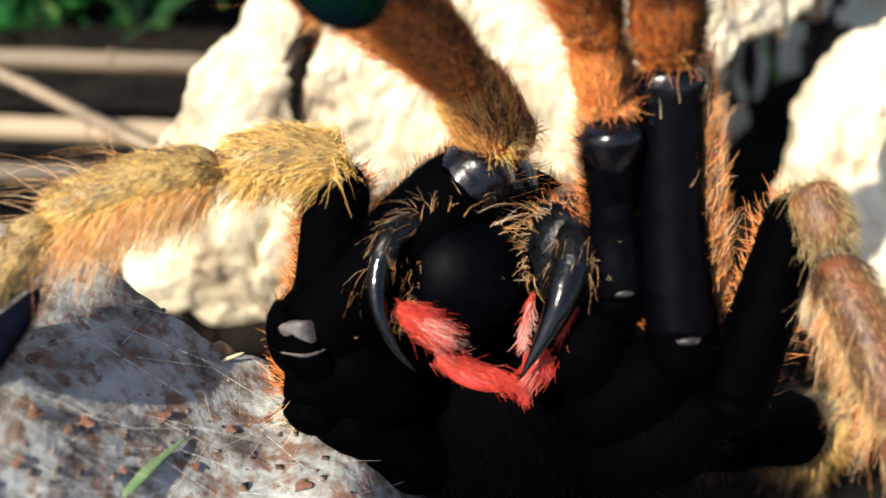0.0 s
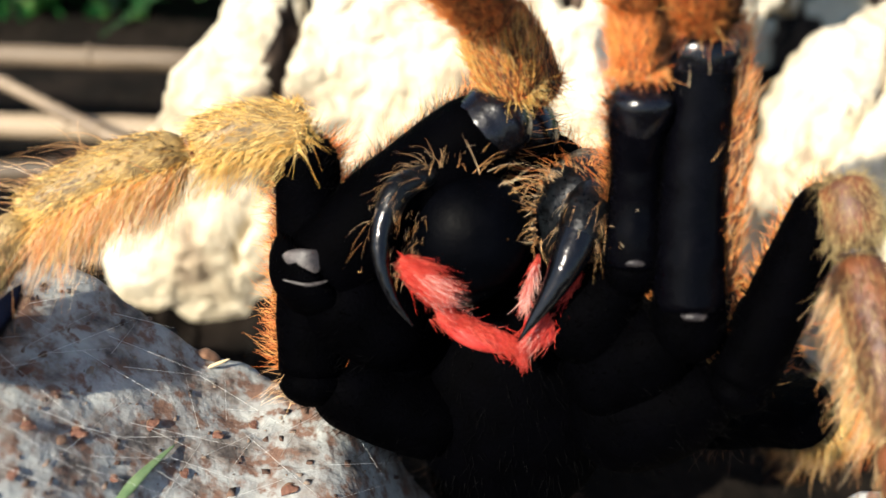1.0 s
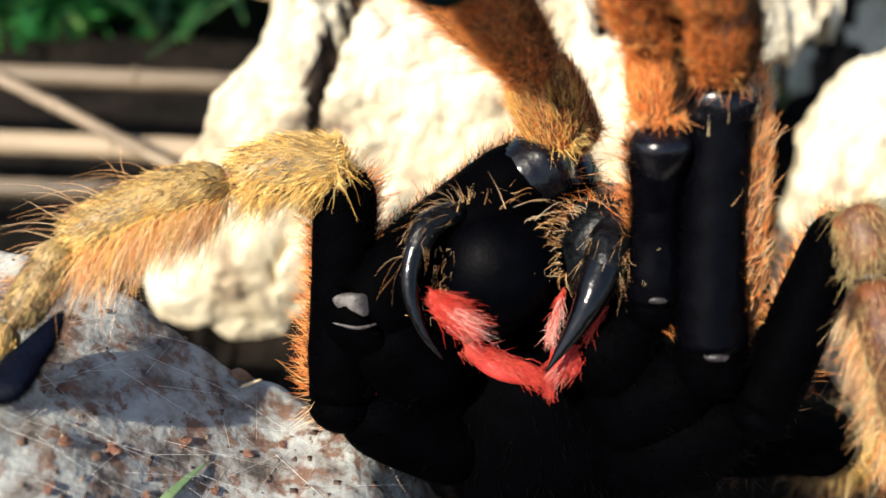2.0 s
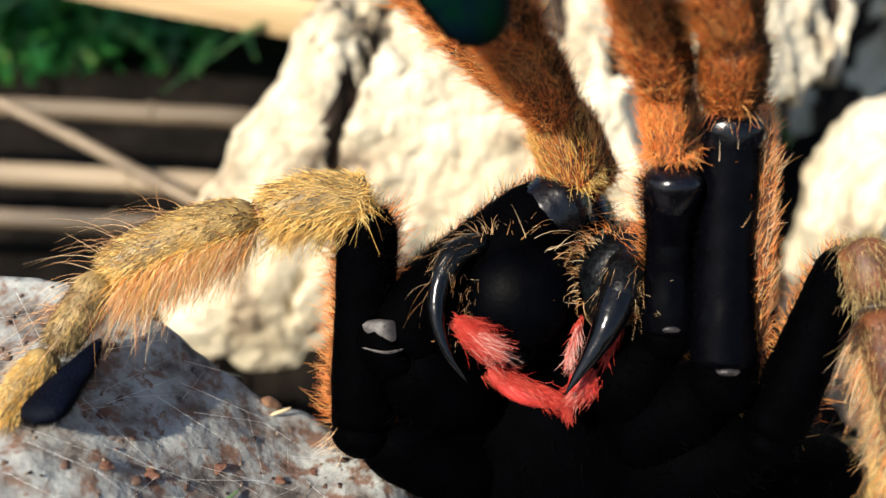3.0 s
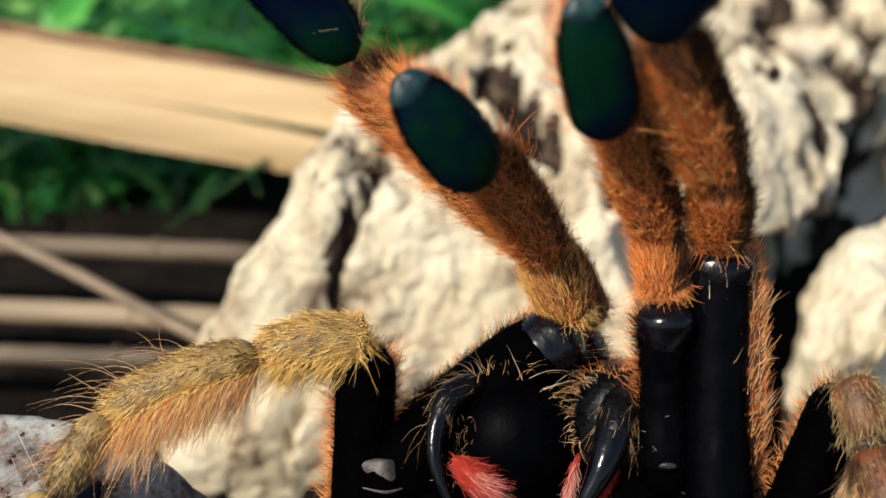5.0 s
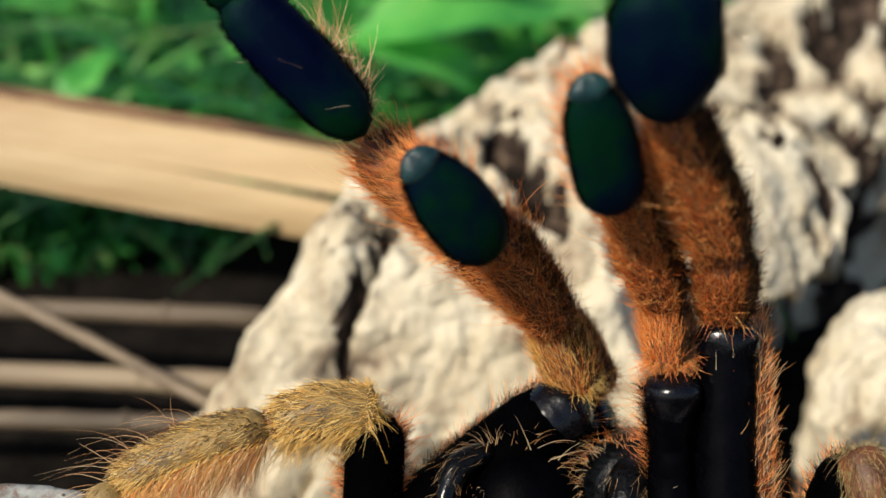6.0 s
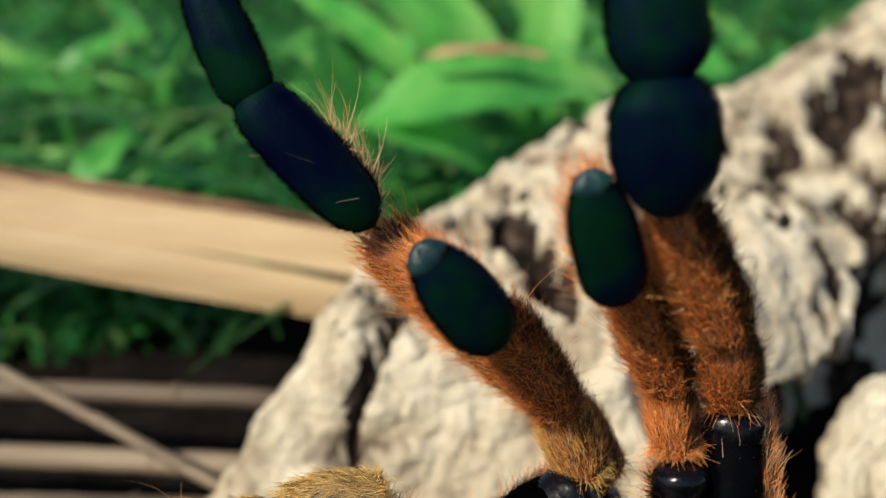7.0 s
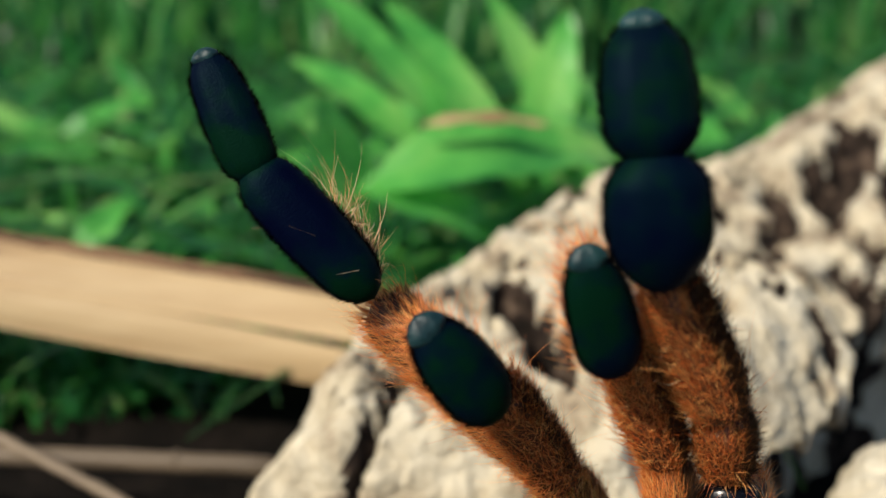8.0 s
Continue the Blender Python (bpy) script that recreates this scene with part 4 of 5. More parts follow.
# trunk, from behind to the front
lump("carapace", (10.5, 90.0, 42.0), (11.0, 5.5, 13.0), (-24, 0, 0), VELVET, tarantula, BASE, "dark carapace of the front body")
lump("sternum", (10.8, 79.0, 31.0), (9.5, 5.0, 11.5), (-24, 0, 0), VELVET, tarantula, BASE, "black velvety breastplate")
lump("abdomen", (11.0, 89.0, 14.0), (9.0, 11.0, 11.5), (-10, 0, 0), VELVET, tarantula, BASE, "dark hairy abdomen resting on the ground")
lump_fur("sternum_hair", (10.8, 79.0, 31.0), (9.5, 5.0, 11.5), (-24, 0, 0), 900, (0.8, 1.8), 0.035, H_BLACK, tarantula, BASE, (0, -0.3, -0.6))
lump_fur("abdomen_hair", (11.0, 89.0, 14.0), (9.0, 11.0, 11.5), (-10, 0, 0), 1500, (1.5, 3.0), 0.04, H_BROWN, tarantula, BASE, (0, 0.3, -0.6))
lump_fur("carapace_hair", (10.5, 90.0, 42.0), (11.0, 5.5, 13.0), (-24, 0, 0), 900, (1.2, 3.0), 0.04, H_ORANGE, tarantula, BASE, (0, 0.5, 0.4), keep=lambda p, n: n[:, 1] > -0.2)


def jaw(label, centre, width, height, tilt, fang_pts, fang_r, dome=None, dome_r=5.0, side=1, front=2.2):
    """A chelicera seen end on, with its hinged fang and a crest of bristles."""
    c = V(*centre)
    view = unit(c - V(0, 0, 115))
    shell = Tube([c + view * 11 + V(0, 0, 1), c + view * 4, c - view * front + V(*tilt)], [width * 0.8, width, width, width * 0.98], (0, -0.5, 0.85), flat=height / width, m=28, n=30, ends=(0.4, 0.5), rough=0.12)
    ob = part("chelicera", shell.mesh("chelicera", SHELL, BASE), tarantula, label)
    if dome:
        face = Tube([V(*dome) + view * 6, V(*dome), V(*dome) - view * 3.4], [dome_r, dome_r, dome_r], (0, -0.5, 0.85), m=30, n=32, ends=(0.2, 0.55), rough=0.03)
        part("jaw_face", face.mesh("jaw_face", SATIN, BASE), ob)
        fur(face, "jaw_face_hair", 260, (0.4, 1.1), 0.02, H_BLACK, ob, BASE, span=(0.5, 0.9), phi=(0, PI), lift=0.4, lean=0.8, wild=0.3)
    f = [V(*q) for q in fang_pts]
    whole = Tube(f, fang_r, (0, -1, 0), m=34, n=20, ends=(0.6, 0.05), rough=0.05)
    fang = part("fang", whole.mesh("fang", FANG, BASE), ob, "curved polished black fang")
    root = Tube(f[:3], [r * 1.04 + 0.03 for r in fang_r[:3]], (0, -1, 0), m=22, n=20, ends=(0.6, 0.6), rough=0.14)
    part("fang_root", root.mesh("fang_root", SHELL, BASE), fang)
    fur(root, "root_hair", 45, (1.4, 3.4), 0.02, H_BUFF, fang, BASE, span=(0.05, 0.8), phi=(0, PI), lift=0.35, lean=1.0, wild=0.2, sag=0.1)
    fur(root, "root_hair_dark", 350, (0.6, 1.5), 0.025, H_BLACK, fang, BASE, span=(0.0, 0.7), phi=(0, PI), lift=0.5, lean=0.9, wild=0.3)
    fur(shell, "cheek_hair", 120, (2.0, 4.5), 0.024, H_BUFF, ob, BASE, span=(0.7, 0.97), phi=(side * 1.7, 0.7), lift=0.35, lean=0.9, wild=0.14, sag=0.35, curl=(0.2, 0.3))
    fur(shell, "black_hair", 900, (0.6, 1.6), 0.025, H_BLACK, ob, BASE, span=(0.3, 0.95), phi=(0, PI), lift=0.6, lean=0.6, wild=0.3)
    return ob


jaw_a = jaw("black dome-shaped jaw with an open fang", (4.6, 83.2, 50.2), 6.5, 6.9, (0, 0, 0), [(3.2, 84.5, 56.2), (0.0, 82.3, 55.9), (-1.4, 79.8, 54.0), (-1.5, 77.6, 51.8), (-0.5, 76.0, 49.2), (1.3, 75.0, 46.7)], [0.9, 1.15, 0.95, 0.65, 0.4, 0.06], (6.2, 81.9, 51.4), 5.4, 1, 3.4)
jaw_b = jaw("black hairy jaw with an open fang", (16.0, 85.0, 51.8), 4.2, 5.4, (-0.4, 0, -0.6), [(17.0, 85.0, 55.0), (15.9, 81.8, 53.6), (14.4, 78.5, 51.7), (12.8, 76.4, 49.4), (10.1, 74.1, 45.9)], [1.5, 2.0, 1.6, 0.95, 0.07], None, 0, -1, 4.0)


def crest(parent, centre, radius, arc, count, length, material):
    """Pale bristles that stand round the rim of a jaw and curl over it."""
    c = V(*centre)
    view = unit(c - V(0, 0, 115))
    right = unit(np.cross(view, V(0, 0, 1)))
    up = np.cross(right, view)
    a = rng.uniform(arc[0], arc[1], (count, 1))
    radial, along = right * np.cos(a) + up * np.sin(a), -right * np.sin(a) + up * np.cos(a)
    roots = c + radial * radius * rng.uniform(0.9, 1.03, (count, 1)) + view * rng.uniform(-3.8, -0.8, (count, 1))
    sway = rng.normal(0, 0.35, (count, 1))
    ways = unit(radial * 0.85 - view * 0.45 + along * sway + rng.normal(size=(count, 3)) * 0.1)
    bend = -radial * rng.uniform(0.2, 0.7, (count, 1)) - view * 0.25 - along * rng.uniform(0.0, 0.5, (count, 1)) * np.sign(np.cos(a))
    me = hair_mesh("crest_hair", roots, ways, bend, rng.uniform(length[0], length[1], count), 0.03 * rng.uniform(0.7, 1.2, count), material, BASE, 6)
    return part("crest_hair", me, parent, "pale curved bristles", "stuff")


crest(jaw_a, (4.9, 82.6, 50.4), 6.3, (0.7, 3.0), 50, (2.0, 4.8), H_BUFF)
crest(jaw_a, (5.2, 82.4, 50.6), 6.1, (0.5, 3.0), 16, (4.0, 7.5), H_BUFF)
crest(jaw_b, (15.9, 84.0, 52.0), 4.6, (0.2, 2.6), 60, (1.4, 3.2), H_ORANGE)
crest(jaw_b, (15.9, 83.4, 52.0), 4.3, (1.6, 3.8), 60, (1.6, 3.6), H_BUFF)


def fringe(name, start, end, way, count, length, bulge, parent, label, material=H_RED):
    """A brush of red hairs that stand along a line."""
    a, b = V(*start), V(*end)
    k = rng.uniform(0, 1, (count, 1))
    roots = a + (b - a) * k + rng.normal(size=(count, 3)) * bulge
    ways = unit(V(*way) + rng.normal(size=(count, 3)) * 0.22)
    bend = rng.normal(size=(count, 3)) * 0.12 + DOWN * 0.08
    return part(name, hair_mesh(name, roots, ways, bend, rng.uniform(length[0], length[1], count), 0.034, material, BASE), parent, label, "stuff")


fringe("jaw_fringe", (0.3, 78.2, 51.3), (2.2, 77.1, 49.5), (0.86, -0.22, -0.34), 1300, (1.6, 3.4), 0.40, jaw_a, "brush of red hairs along the jaw")
fringe("pale_fringe", (1.6, 77.2, 51.0), (3.0, 76.4, 49.9), (0.84, -0.26, -0.42), 60, (2.0, 3.6), 0.35, jaw_a, "pale tips among the red hairs", H_PINK)
fringe("jaw_fringe", (11.9, 79.8, 50.8), (10.6, 77.6, 47.4), (-0.1, -0.4, -0.6), 160, (0.8, 1.5), 0.16, jaw_b, "brush of red hairs along the jaw")
fringe("jaw_fringe", (15.6, 78.8, 50.2), (14.2, 77.4, 47.4), (-0.3, -0.4, -0.6), 140, (0.8, 1.6), 0.16, jaw_b, "brush of red hairs along the jaw")
fringe("pale_fringe", (11.8, 79.4, 50.2), (10.7, 77.4, 47.2), (-0.1, -0.5, -0.5), 170, (0.9, 1.7), 0.18, jaw_b, "pale tips among the red hairs", H_PINK)
lip = part("mouth_lobe", Tube([(3.2, 77.6, 45.9), (6.2, 76.6, 44.2), (10.2, 76.2, 43.5)], [0.5, 1.0, 1.15, 0.9], TO_EYE, m=20, n=16).mesh("mouth_lobe", FLESH, BASE), tarantula, "red furry mouth lobe")
fringe("lobe_hair", (3.4, 77.2, 46.1), (9.6, 75.6, 44.0), (0.7, -0.25, -0.3), 1300, (0.8, 1.7), 0.38, lip, "")
lobe = part("mouth_lobe", Tube([(11.0, 76.9, 43.4), (12.4, 77.2, 44.5), (13.6, 77.9, 45.8)], [1.1, 1.7, 1.7, 1.1], TO_EYE, m=20, n=16).mesh("mouth_lobe", FLESH, BASE), tarantula, "red furry mouth lobe")
fringe("lobe_hair", (11.3, 76.0, 44.5), (13.2, 76.8, 45.8), (-0.4, -0.4, -0.3), 800, (0.7, 1.5), 0.42, lobe, "")
fringe("pale_fringe", (11.6, 75.7, 44.6), (12.8, 76.2, 45.4), (-0.5, -0.4, -0.3), 70, (1.0, 1.8), 0.35, lobe, "pale tips among the red hairs", H_PINK)
labium = lump("labium", (10.8, 76.0, 42.7), (0.7, 0.6, 0.9), (0, 0, 0), FLESH, tarantula, BASE, "small reddish lower lip")
fringe("labium_hair", (10.5, 75.6, 43.2), (11.0, 75.6, 42.2), (0, -0.5, -0.6), 160, (0.5, 1.1), 0.25, labium, "")

# ---- dry stalks and husk beside the stones ----


def stalk(name, a, b, r, material, label, category, bow=0.0, group=""):
    a, b = V(*a), V(*b)
    mid = (a + b) / 2 + V(0, bow, bow)
    t = Tube([a, mid, b], [r, r * 1.04, r * 0.96, r], (0, -1, 0.2), m=40, n=14, ends=(0.2, 0.2), rough=0.25)
    ob = tagged(new(name, t.mesh(name, material, V(0, 0, 0))), label, category, group)
    for k in (0.22, 0.58, 0.86):
        c, w = a + (b - a) * k + V(0, bow, bow) * 4 * k * (1 - k), unit(b - a)
        part("node", Tube([c - w * 0.9, c + w * 0.9], [r * 1.06, r * 1.16, r * 1.06], (0, -1, 0.2), m=9, n=14, ends=(0.1, 0.1)).mesh("node", material, V(0, 0, 0)), ob)
    return ob


for a, b, r in (((-190, 181, 21), (-33, 176, 19.6), 2.0), ((-180, 168, 14), (-37, 163, 13.5), 2.3), ((-170, 152, 13), (-38, 151, 13), 1.8),
                ((-170, 139, 4), (-37, 139, 4), 2.2)):
    stalk("dry_stalk", a, b, r, REED, "dry greyish-tan reed stalk lying beside the stone", "stalk", 1.0, "dry stalks on the ground")
stalk("thin_stalk", (-96, 176, 31), (-40, 147, 19.5), 1.1, REED, "thin dry stalk lying slantwise across the reeds", "stalk", 0.5)


def husk():
    """A split length of dry bamboo husk: two strips, curved across, that part towards the end."""
    whole = tagged(new("bamboo_husk"), "broad split piece of pale dry bamboo husk leaning on the stone", "husk")
    nu, nv = 60, 10
    a, b = V(-210, 222, 62), V(-17, 219, 24.5)
    for low, high in ((-0.5, 0.05), (0.05, 0.5)):
        verts, faces = [], []
        for layer in (0, 1):
            for i in range(nu + 1):
                u = i / nu
                c = a + (b - a) * u
                wide = 20.0 - 1.0 * u + 0.7 * math.sin(u * 9)
                part_way = 1.3 * max(0.0, (u - 0.70) / 0.30) ** 1.2
                for j in range(nv + 1):
                    k = j / nv
                    v = low + (high - low) * k
                    seam = part_way * ((1 - k) if low > 0 else -k)
                    up = v * wide + seam
                    out = -4.0 * math.cos(v * 2.6) - 0.4 * math.sin(u * 14 + v * 3) - 0.25 * math.sin(v * 40)
                    verts.append(c + V(0.12 * up, out + layer * 1.3 + 0.45 * up, up * 0.92))
        off = (nu + 1) * (nv + 1)
        for i in range(nu):
            for j in range(nv):
                q = [i * (nv + 1) + j, (i + 1) * (nv + 1) + j, (i + 1) * (nv + 1) + j + 1, i * (nv + 1) + j + 1]
                faces.append(q)
                faces.append([k + off for k in q[::-1]])
            for j in (0, nv):
                p, q = i * (nv + 1) + j, (i + 1) * (nv + 1) + j
                faces.append([p, q, q + off, p + off])
        part("husk_strip", mesh_of("husk_strip", verts, faces, HUSK), whole)
    rim = []
    for u in (0.0, 0.25, 0.5, 0.75, 1.0):
        up = 0.5 * (20.0 - 1.0 * u + 0.7 * math.sin(u * 9)) + (1.3 * max(0.0, (u - 0.70) / 0.30) ** 1.2 if u > 0.7 else 0.0)
        rim.append(a + (b - a) * u + V(0.12 * up, -4.0 * math.cos(1.3) + 0.3 + 0.45 * up, up * 0.92 + 0.5))
    part("husk_rim", Tube(rim, [1.2, 1.4, 1.1, 1.3, 0.9], (0, -1, 0), m=60, n=10, rough=0.35).mesh("husk_rim", RIM, V(0, 0, 0)), whole, "brown weathered upper edge")


husk()

# ---- grass and broad leaves ----


def blades(name, x, y, heights, widths, leans, material, label, category):
    n = len(x)
    segs = 6
    s = np.linspace(0, 1, segs + 1)
    az = rng.uniform(0, 2 * PI, n)
    out = np.stack([np.cos(az), np.sin(az), np.zeros(n)], 1)
    face = az + PI / 2 + rng.uniform(-0.6, 0.6, n)
    side = np.stack([np.cos(face), np.sin(face), np.zeros(n)], 1)
    cols = []
    for q in s:
        c = np.stack([x, y, np.full(n, -2.0)], 1) + out * (leans * heights * q ** 2)[:, None] + V(0, 0, 1) * (heights * (q - 0.35 * leans * q ** 3))[:, None]
        w = (widths * (0.7 + 0.6 * q) * np.sqrt(max(1 - q, 0.004)))[:, None]
        fold = out * 0.25
        cols += [c - side * w, c + fold * w, c + side * w]
    verts = np.stack(cols, 1).reshape(-1, 3)
    base = np.arange(n)[:, None] * (3 * (segs + 1))
    quads = []
    for i in range(segs):
        for a in (0, 1):
            quads.append(np.concatenate([base + i * 3 + a, base + i * 3 + a + 1, base + i * 3 + a + 4, base + i * 3 + a + 3], 1))
    return tagged(new(name, quads_mesh(name, verts, np.concatenate(quads), material)), label, category, kind="stuff")


def free_spots(n, x0, x1, y0, y1):
    x, y = rng.uniform(x0, x1, n), rng.uniform(y0, y1, n)
    ok = (inside(SLAB, x, y, (0, 0)) < -9) & ((x < -150) | (y > 232) | (y < 216) | (x > -20))
    ok &= ~((x > -60) & (x < 5) & (y < 262))
    return x[ok], y[ok]


rng = np.random.default_rng(21)
x, y = free_spots(2300, -210, 60, 196, 330)
thin = (y > 230) | ((x > -20) & (rng.uniform(size=len(y)) < 0.08))
x, y = x[thin], y[thin]
low = np.clip((y - 230) / 45, 0, 1)
blades("grass", x, y, np.where(y < 226, rng.uniform(5, 13, len(x)), rng.uniform(9, 18, len(x)) + low * rng.uniform(2, 26, len(x))), rng.uniform(0.7, 2.8, len(x)), np.where(y < 226, 0.9, rng.uniform(0.5, 1.1, len(x)) + low * rng.uniform(0, 1, len(x))), GRASS, "low green grass with folded blades", "grass")
x, y = free_spots(3800, -420, 420, 285, 620)
blades("grass", x, y, rng.uniform(22, 75, len(x)), rng.uniform(1.0, 4.6, len(x)), rng.uniform(0.7, 2.2, len(x)), GRASS, "green meadow grass behind the stones", "grass")
x, y = free_spots(4200, -1100, 1100, 620, 1700)
blades("grass", x, y, rng.uniform(40, 150, len(x)), rng.uniform(2.0, 6.0, len(x)), rng.uniform(0.2, 1.0, len(x)), GRASS, "taller green meadow grass further off", "grass")


def leaf(parent, root, tip, width, curl, label="", dry=False):
    """A broad blade with a keel, from root to tip, that arches by curl."""
    a, b = V(*root), V(*tip)
    along = unit(b - a)
    side = unit(np.cross(along, V(0.1, -0.5, 0.86)))
    up = np.cross(side, along)
    verts, faces = [], []
    nu, nv = 16, 8
    for i in range(nu + 1):
        u = i / nu
        c = a + (b - a) * u + up * curl * 4 * u * (1 - u)
        w = width * (math.sin(PI * min(1, u * 0.92 + 0.06)) ** 0.75)
        for j in range(nv + 1):
            v = 2 * j / nv - 1
            verts.append(c + side * v * w + up * (abs(v) * 0.22 * w + 0.5 * math.sin(u * 17 + v * 2)))
    for i in range(nu):
        for j in range(nv):
            faces.append([i * (nv + 1) + j, (i + 1) * (nv + 1) + j, (i + 1) * (nv + 1) + j + 1, i * (nv + 1) + j + 1])
    return part("leaf", mesh_of("leaf", verts, faces, LEAF_DRY if dry else LEAF), parent, label)


plant = tagged(new("broadleaf_plant"), "low green plant with broad pointed leaves behind the stone", "plant")
for r, tp, w, c in (((42, 304, 48), (-30, 281, 44), 13, 9), ((14, 296, 22), (-30, 276, 46), 8, 5), ((0, 330, 40), (-50, 346, 96), 6.5, 5), ((18, 330, 30), (-26, 352, 88), 8, 5),
                    ((-32, 290, 20), (-38, 274, 72), 9, 3), ((20, 345, 20), (34, 356, 84), 9, 5), ((44, 345, 10), (6, 365, 92), 8, 4), ((66, 350, 10), (38, 330, 58), 9, 6),
                    ((-10, 360, 30), (-62, 380, 66), 7, 7), ((96, 390, 0), (52, 372, 60), 7, 6)):
    leaf(plant, r, tp, w, c)
for k in range(70):
    az, tall, reach = rng.uniform(0, 2 * PI), rng.uniform(14, 58), rng.uniform(22, 62)
    rx, ry = rng.uniform(-210, 150), rng.uniform(300, 470)
    if ry < 340 and rx > -50:
        ry += 60
    leaf(plant, (rx, ry, rng.uniform(0, 18)), (rx + reach * math.cos(az), ry + reach * math.sin(az), tall), rng.uniform(2.5, 7.0), rng.uniform(5, 16))
leaf(plant, (-12, 283, 62), (22, 286, 61), 2.2, 2.5, "dry brown edge of a leaf", True)

# ---- crumbs, silk and bits on the front rock ----


def crumbs(n, x0, x1, y0, y1, size, name, label):
    x, y = rng.uniform(x0, x1, n), rng.uniform(y0, y1, n)
    z = front_z(x, y)
    ok = z > 18
    x, y, z = x[ok], y[ok], z[ok]
    cube = np.array([[a, b, c] for a in (-1, 1) for b in (-1, 1) for c in (-1, 1)], dtype=float)
    fq = np.array([[0, 1, 3, 2], [4, 6, 7, 5], [0, 4, 5, 1], [2, 3, 7, 6], [0, 2, 6, 4], [1, 5, 7, 3]])
    k = len(x)
    jit = cube[None] * rng.uniform(0.35, 1.0, (k, 8, 3)) * (size[0] + (size[1] - size[0]) * rng.uniform(0, 1, (k, 1, 1)) ** 2.5) * rng.uniform(0.5, 1.3, (k, 1, 3)) * V(1, 1, 0.2)
    verts = (jit + np.stack([x, y, z], 1)[:, None]).reshape(-1, 3)
    quads = (np.arange(k)[:, None, None] * 8 + fq[None]).reshape(-1, 4)
    return tagged(new(name, quads_mesh(name, verts, quads, CRUMB)), label, "crumbs", kind="stuff")


crumbs(1500, -60, 10, 30, 84, (0.05, 0.6), "soil_crumbs", "small brown and grey soil crumbs caught in silk")
crumbs(260, 25, 70, 30, 84, (0.06, 0.42), "soil_crumbs", "small brown and grey soil crumbs caught in silk")


def silk():
    n = 260
    x, y = rng.uniform(-62, 8, n), rng.uniform(34, 82, n)
    z = front_z(x, y)
    az = rng.normal(0.3, 0.8, n)
    ways = np.stack([np.cos(az), np.sin(az), np.zeros(n)], 1)
    ln = rng.uniform(4, 14, n)
    z2 = front_z(x + ways[:, 0] * ln, y + ways[:, 1] * ln)
    ways[:, 2] = np.clip((z2 - z) / ln, -0.4, 0.4)
    ok = (z > 20) & (z2 > 20)
    me = hair_mesh("silk_threads", np.stack([x, y, z + 0.5], 1)[ok], ways[ok], np.zeros((ok.sum(), 3)), ln[ok], 0.02, SILK, V(0, 0, 0), 3)
    return tagged(new("silk_threads", me), "fine pale spider silk threads over the rock", "silk", kind="stuff")


silk()


def on_rock(x, y, up):
    return (x, y, float(front_z(x, y)[0]) + up)


chip = tagged(new("bark_chip"), "small brown flake of bark on the rock's edge", "chip")
part("flake", Tube([on_rock(-19.6, 82.0, 0.3), on_rock(-18.2, 82.0, 0.5), on_rock(-17.2, 81.8, 0.3)], [0.4, 0.75, 0.6, 0.3], (0, 0, 1), flat=0.4, m=14, n=10, rough=0.2).mesh("flake", BARK, V(0, 0, 0)), chip)
part("splinter", Tube([on_rock(-18.4, 80.6, 0.3), on_rock(-16.2, 81.4, 1.6)], [0.16, 0.2, 0.06], (0, 0, 1), m=8, n=8).mesh("splinter", HUSK, V(0, 0, 0)), chip)
flake = tagged(new("bark_flake"), "reddish-brown curled flake of bark lying on the rock", "flake", "bark flakes on the rock")
part("flake_body", Tube([(-1.0, 0, 0.1), (-0.3, 0.15, 0.35), (0.4, -0.1, 0.35), (1.0, 0.1, 0.1)], [0.25, 0.6, 0.7, 0.5, 0.2], (0, 0, 1), flat=0.35, m=16, n=10, rough=0.25).mesh("flake_body", FLAKE, V(0, 0, 0)), flake)
part("flake_edge", Tube([(-0.7, 0.45, 0.3), (0.1, 0.62, 0.5), (0.8, 0.4, 0.3)], [0.08, 0.16, 0.14, 0.06], (0, 0, 1), m=10, n=8, rough=0.1).mesh("flake_edge", BARK, V(0, 0, 0)), flake, "darker torn edge")
for k, (fx, fy, turn, big) in enumerate(((-26.5, 66.5, 20, 1.0), (-21.5, 71.0, 75, 0.8), (-12.0, 60.5, 140, 1.2), (-16.5, 72.5, 10, 0.7), (-22.5, 60.0, 50, 1.3), (-18.5, 67.5, 110, 0.6), (-29.5, 65.0, 165, 0.8),
                                         (-9.5, 67.5, 35, 0.9), (-29.5, 60.5, 95, 0.7), (-23.5, 64.0, 5, 0.6), (-31.0, 70.5, 60, 0.9), (-13.5, 75.0, 120, 0.6), (38.0, 58.0, 30, 0.9))):
    place = pose(fx * MM, fy * MM, (float(front_z(fx, fy)[0]) - 0.05) * MM, 0, 0, turn)
    one = flake if k == 0 else copy_thing(flake, place)
    if k == 0:
        flake.matrix_basis = place
    one.scale = (big, big, big)
nub = tagged(new("soil_clod"), "small dark clod of soil on the rock's edge", "clod")
part("clod_body", Tube([on_rock(-22.4, 83.4, 0.2), on_rock(-21.4, 83.4, 0.4)], [0.5, 0.7, 0.5], (0, 0, 1), flat=0.7, m=12, n=10, rough=0.3).mesh("clod_body", EARTH_AND_SHADE, V(0, 0, 0)), nub)
fallen = tagged(new("fallen_blade"), "single green grass blade lying on the rock", "grass blade")
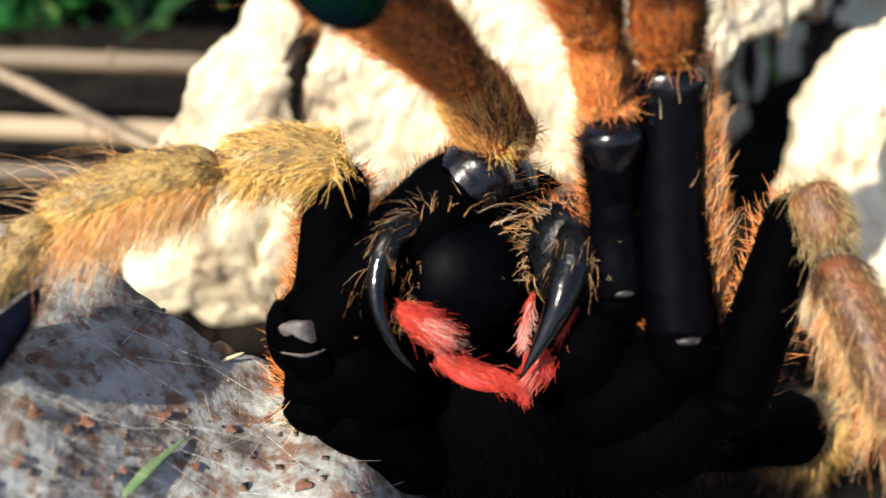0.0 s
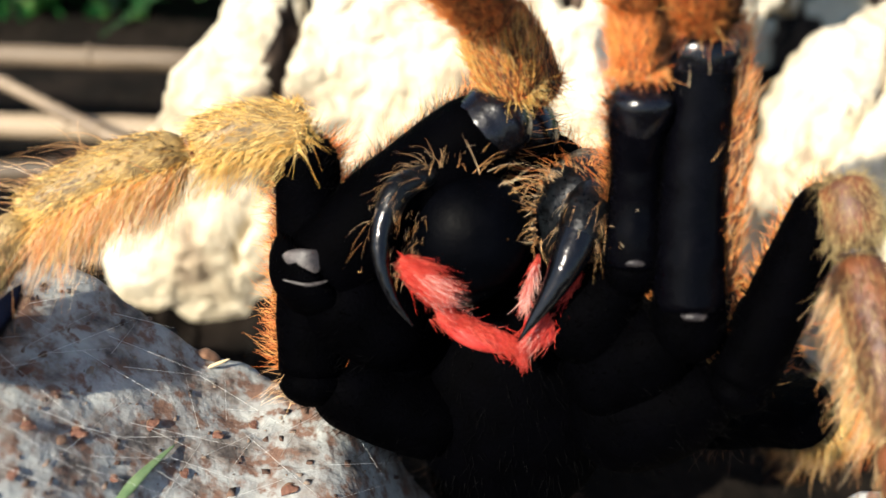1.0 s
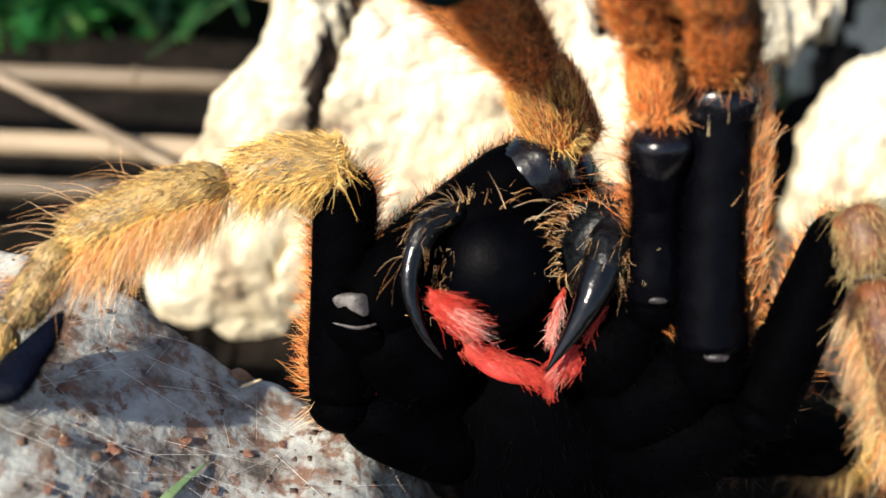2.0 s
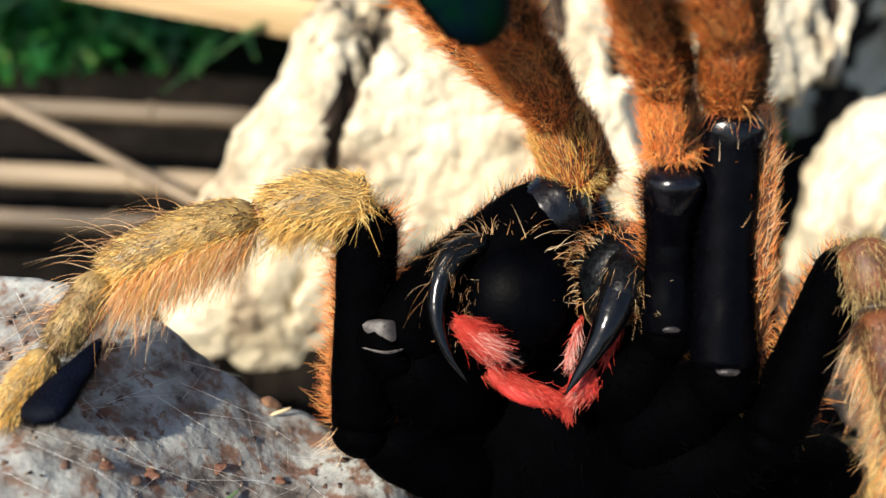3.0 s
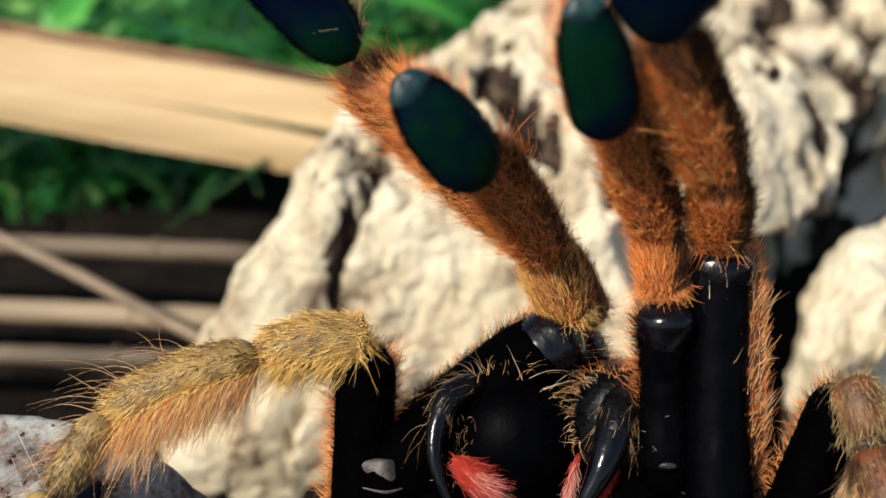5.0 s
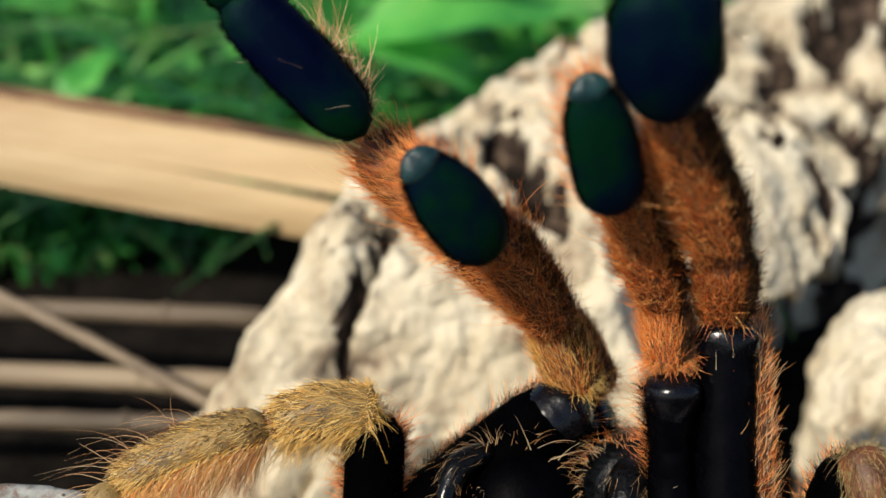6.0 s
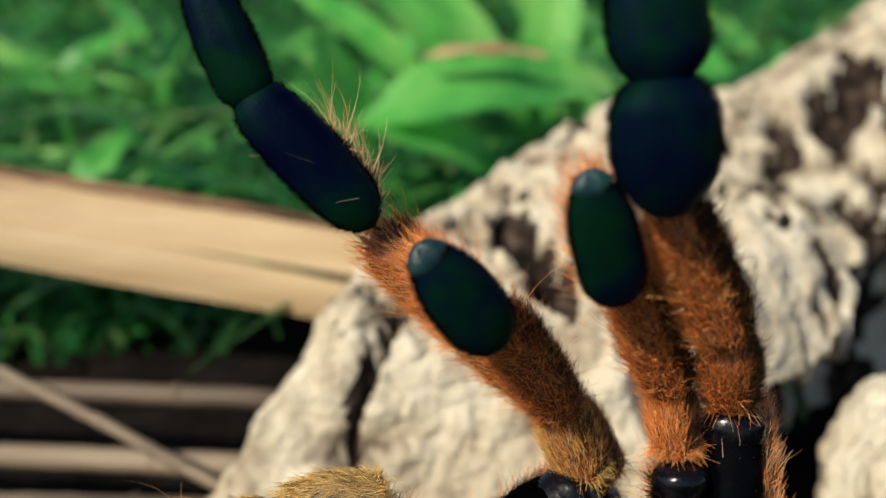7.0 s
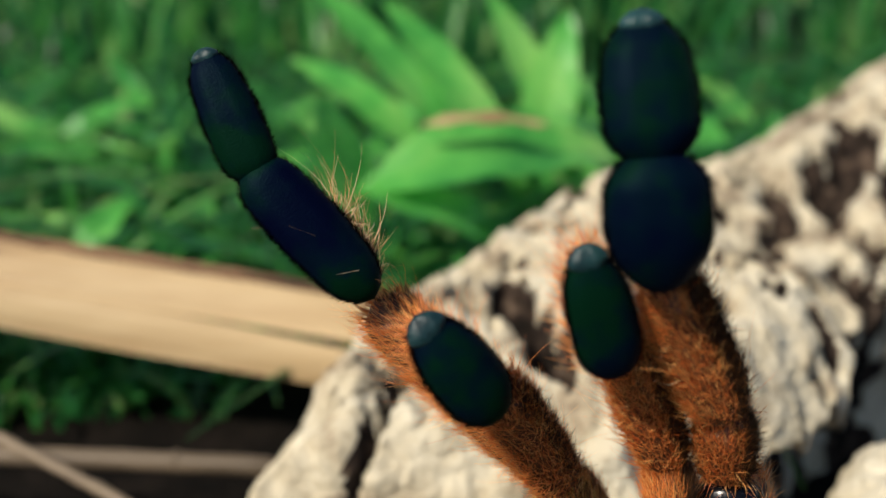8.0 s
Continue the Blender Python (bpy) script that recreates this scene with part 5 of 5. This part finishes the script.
me = Tube([(-22.9, 61.5, float(front_z(-22.9, 61.5)[0]) + 0.4), (-21.4, 65.5, float(front_z(-21.4, 65.5)[0]) + 0.5), (-19.6, 70.0, float(front_z(-19.6, 70.0)[0]) + 0.4)], [0.35, 0.6, 0.4, 0.1], (0, 0, 1), flat=0.2, m=18, n=10).mesh("blade", DULL_BLADE, V(0, 0, 0))
part("blade", me, fallen)


# ---- what moves ----
def rows_of(table):
    out = [(t, pose(x * MM, y * MM, z * MM, rx, ry, rz)) for t, x, y, z, rx, ry, rz in table]
    return [out[0], (0.12, out[0][1]), *out[1:]]


def motions():
    walk(tarantula, rows_of([
        (0.0, 9.84, 73.69, 22.32, 1.78, -0.28, 4.08), (0.5, 10.83, 74.29, 27.78, 3.44, 0.86, -0.84), (1.0, 11.2, 73.38, 28.29, 2.89, 0.66, -1.53),
        (1.5, 11.58, 73.16, 27.94, 3.18, 0.81, 0.9), (3.0, 11.01, 74.58, 26.3, -0.28, -0.03, 0.02), (3.5, 10.7, 75.5, 25.0, 0, 0, 0), (8.0, 10.7, 75.5, 25.0, 0, 0, 0)]))
    palp = [(0.0, -18.9, 5.61, 20.06, 2.38, -2.77, -0.95), (0.5, -17.9, 5.93, 20.8, -0.07, -0.93, 0.3), (1.0, -18.9, 6.06, 21.4, -0.73, -0.11, 0.54),
            (1.5, -17.29, 5.97, 20.78, -0.28, -0.24, 0.26), (3.0, -17.39, 5.87, 20.58, 0.34, 0.3, -0.32), (3.5, -17.3, 5.9, 20.7, 0, 0, 0), (8.0, -17.3, 5.9, 20.7, 0, 0, 0)]
    walk(LEGS["palp_a"], rows_of(palp))
    walk(LEGS["leg_front_a"], rows_of([(t, x - 0.7, y + 4.8, z - 6.0, rx, ry, rz) for t, x, y, z, rx, ry, rz in palp]))
    walk(LEGS["palp_b"], rows_of([
        (0.0, 8.97, 3.68, 24.49, -1.88, -2.39, 0.55), (0.5, 9.18, 3.72, 24.64, -1.82, -0.48, 0.04), (1.0, 9.27, 3.64, 24.54, -1.38, 0.29, -0.15),
        (1.5, 9.21, 3.57, 24.4, -1.14, -0.27, 0.02), (3.0, 9.23, 3.3, 23.98, 0.37, -0.36, 0.11), (3.5, 9.3, 3.4, 24.2, 0, 0, 0), (8.0, 9.3, 3.4, 24.2, 0, 0, 0)]))
    walk(LEGS["leg_front_b"], rows_of([
        (0.0, 13.82, 0.06, 21.98, -0.67, -2.08, 1.08), (0.5, 13.88, 0.02, 21.96, -0.38, -1.46, 0.75), (1.0, 13.95, -0.01, 21.94, -0.12, -0.6, 0.31),
        (1.5, 13.92, -0.48, 21.2, 1.19, -1.0, 0.48), (3.0, 13.97, -0.1, 21.79, -0.01, -0.29, 0.15), (3.5, 14.0, 0.1, 22.0, 0, 0, 0), (8.0, 14.0, 0.1, 22.0, 0, 0, 0)]))
    walk(LEGS["leg_second_a"], rows_of([
        (0.0, -18.52, 3.14, 14.64, -3.42, 6.88, -2.67), (0.5, -18.85, 2.12, 12.67, -2.42, -1.56, 0.97), (1.0, -18.88, 2.15, 12.48, -4.41, -2.73, -0.22),
        (1.5, -18.82, 2.41, 13.07, -3.64, 0.39, 0.26), (3.0, -19.54, 2.04, 13.05, -0.61, -0.27, 0.08), (3.5, -19.6, 2.1, 13.3, 0, 0, 0), (8.0, -19.6, 2.1, 13.3, 0, 0, 0)]))
    walk(LEGS["leg_second_b"], rows_of([
        (0.0, 18.37, -2.54, 17.55, -2.03, -2.2, 1.66), (0.5, 18.42, -2.98, 17.07, 0.34, -0.04, -0.18), (1.0, 18.46, -2.92, 17.16, 0.05, -0.09, -0.01),
        (1.5, 18.43, -2.73, 17.35, -0.99, -1.06, 0.8), (3.0, 18.4, -2.93, 17.11, 0.04, -0.34, 0.06), (3.5, 18.5, -2.9, 17.2, 0, 0, 0), (8.0, 18.5, -2.9, 17.2, 0, 0, 0)]))


motions()
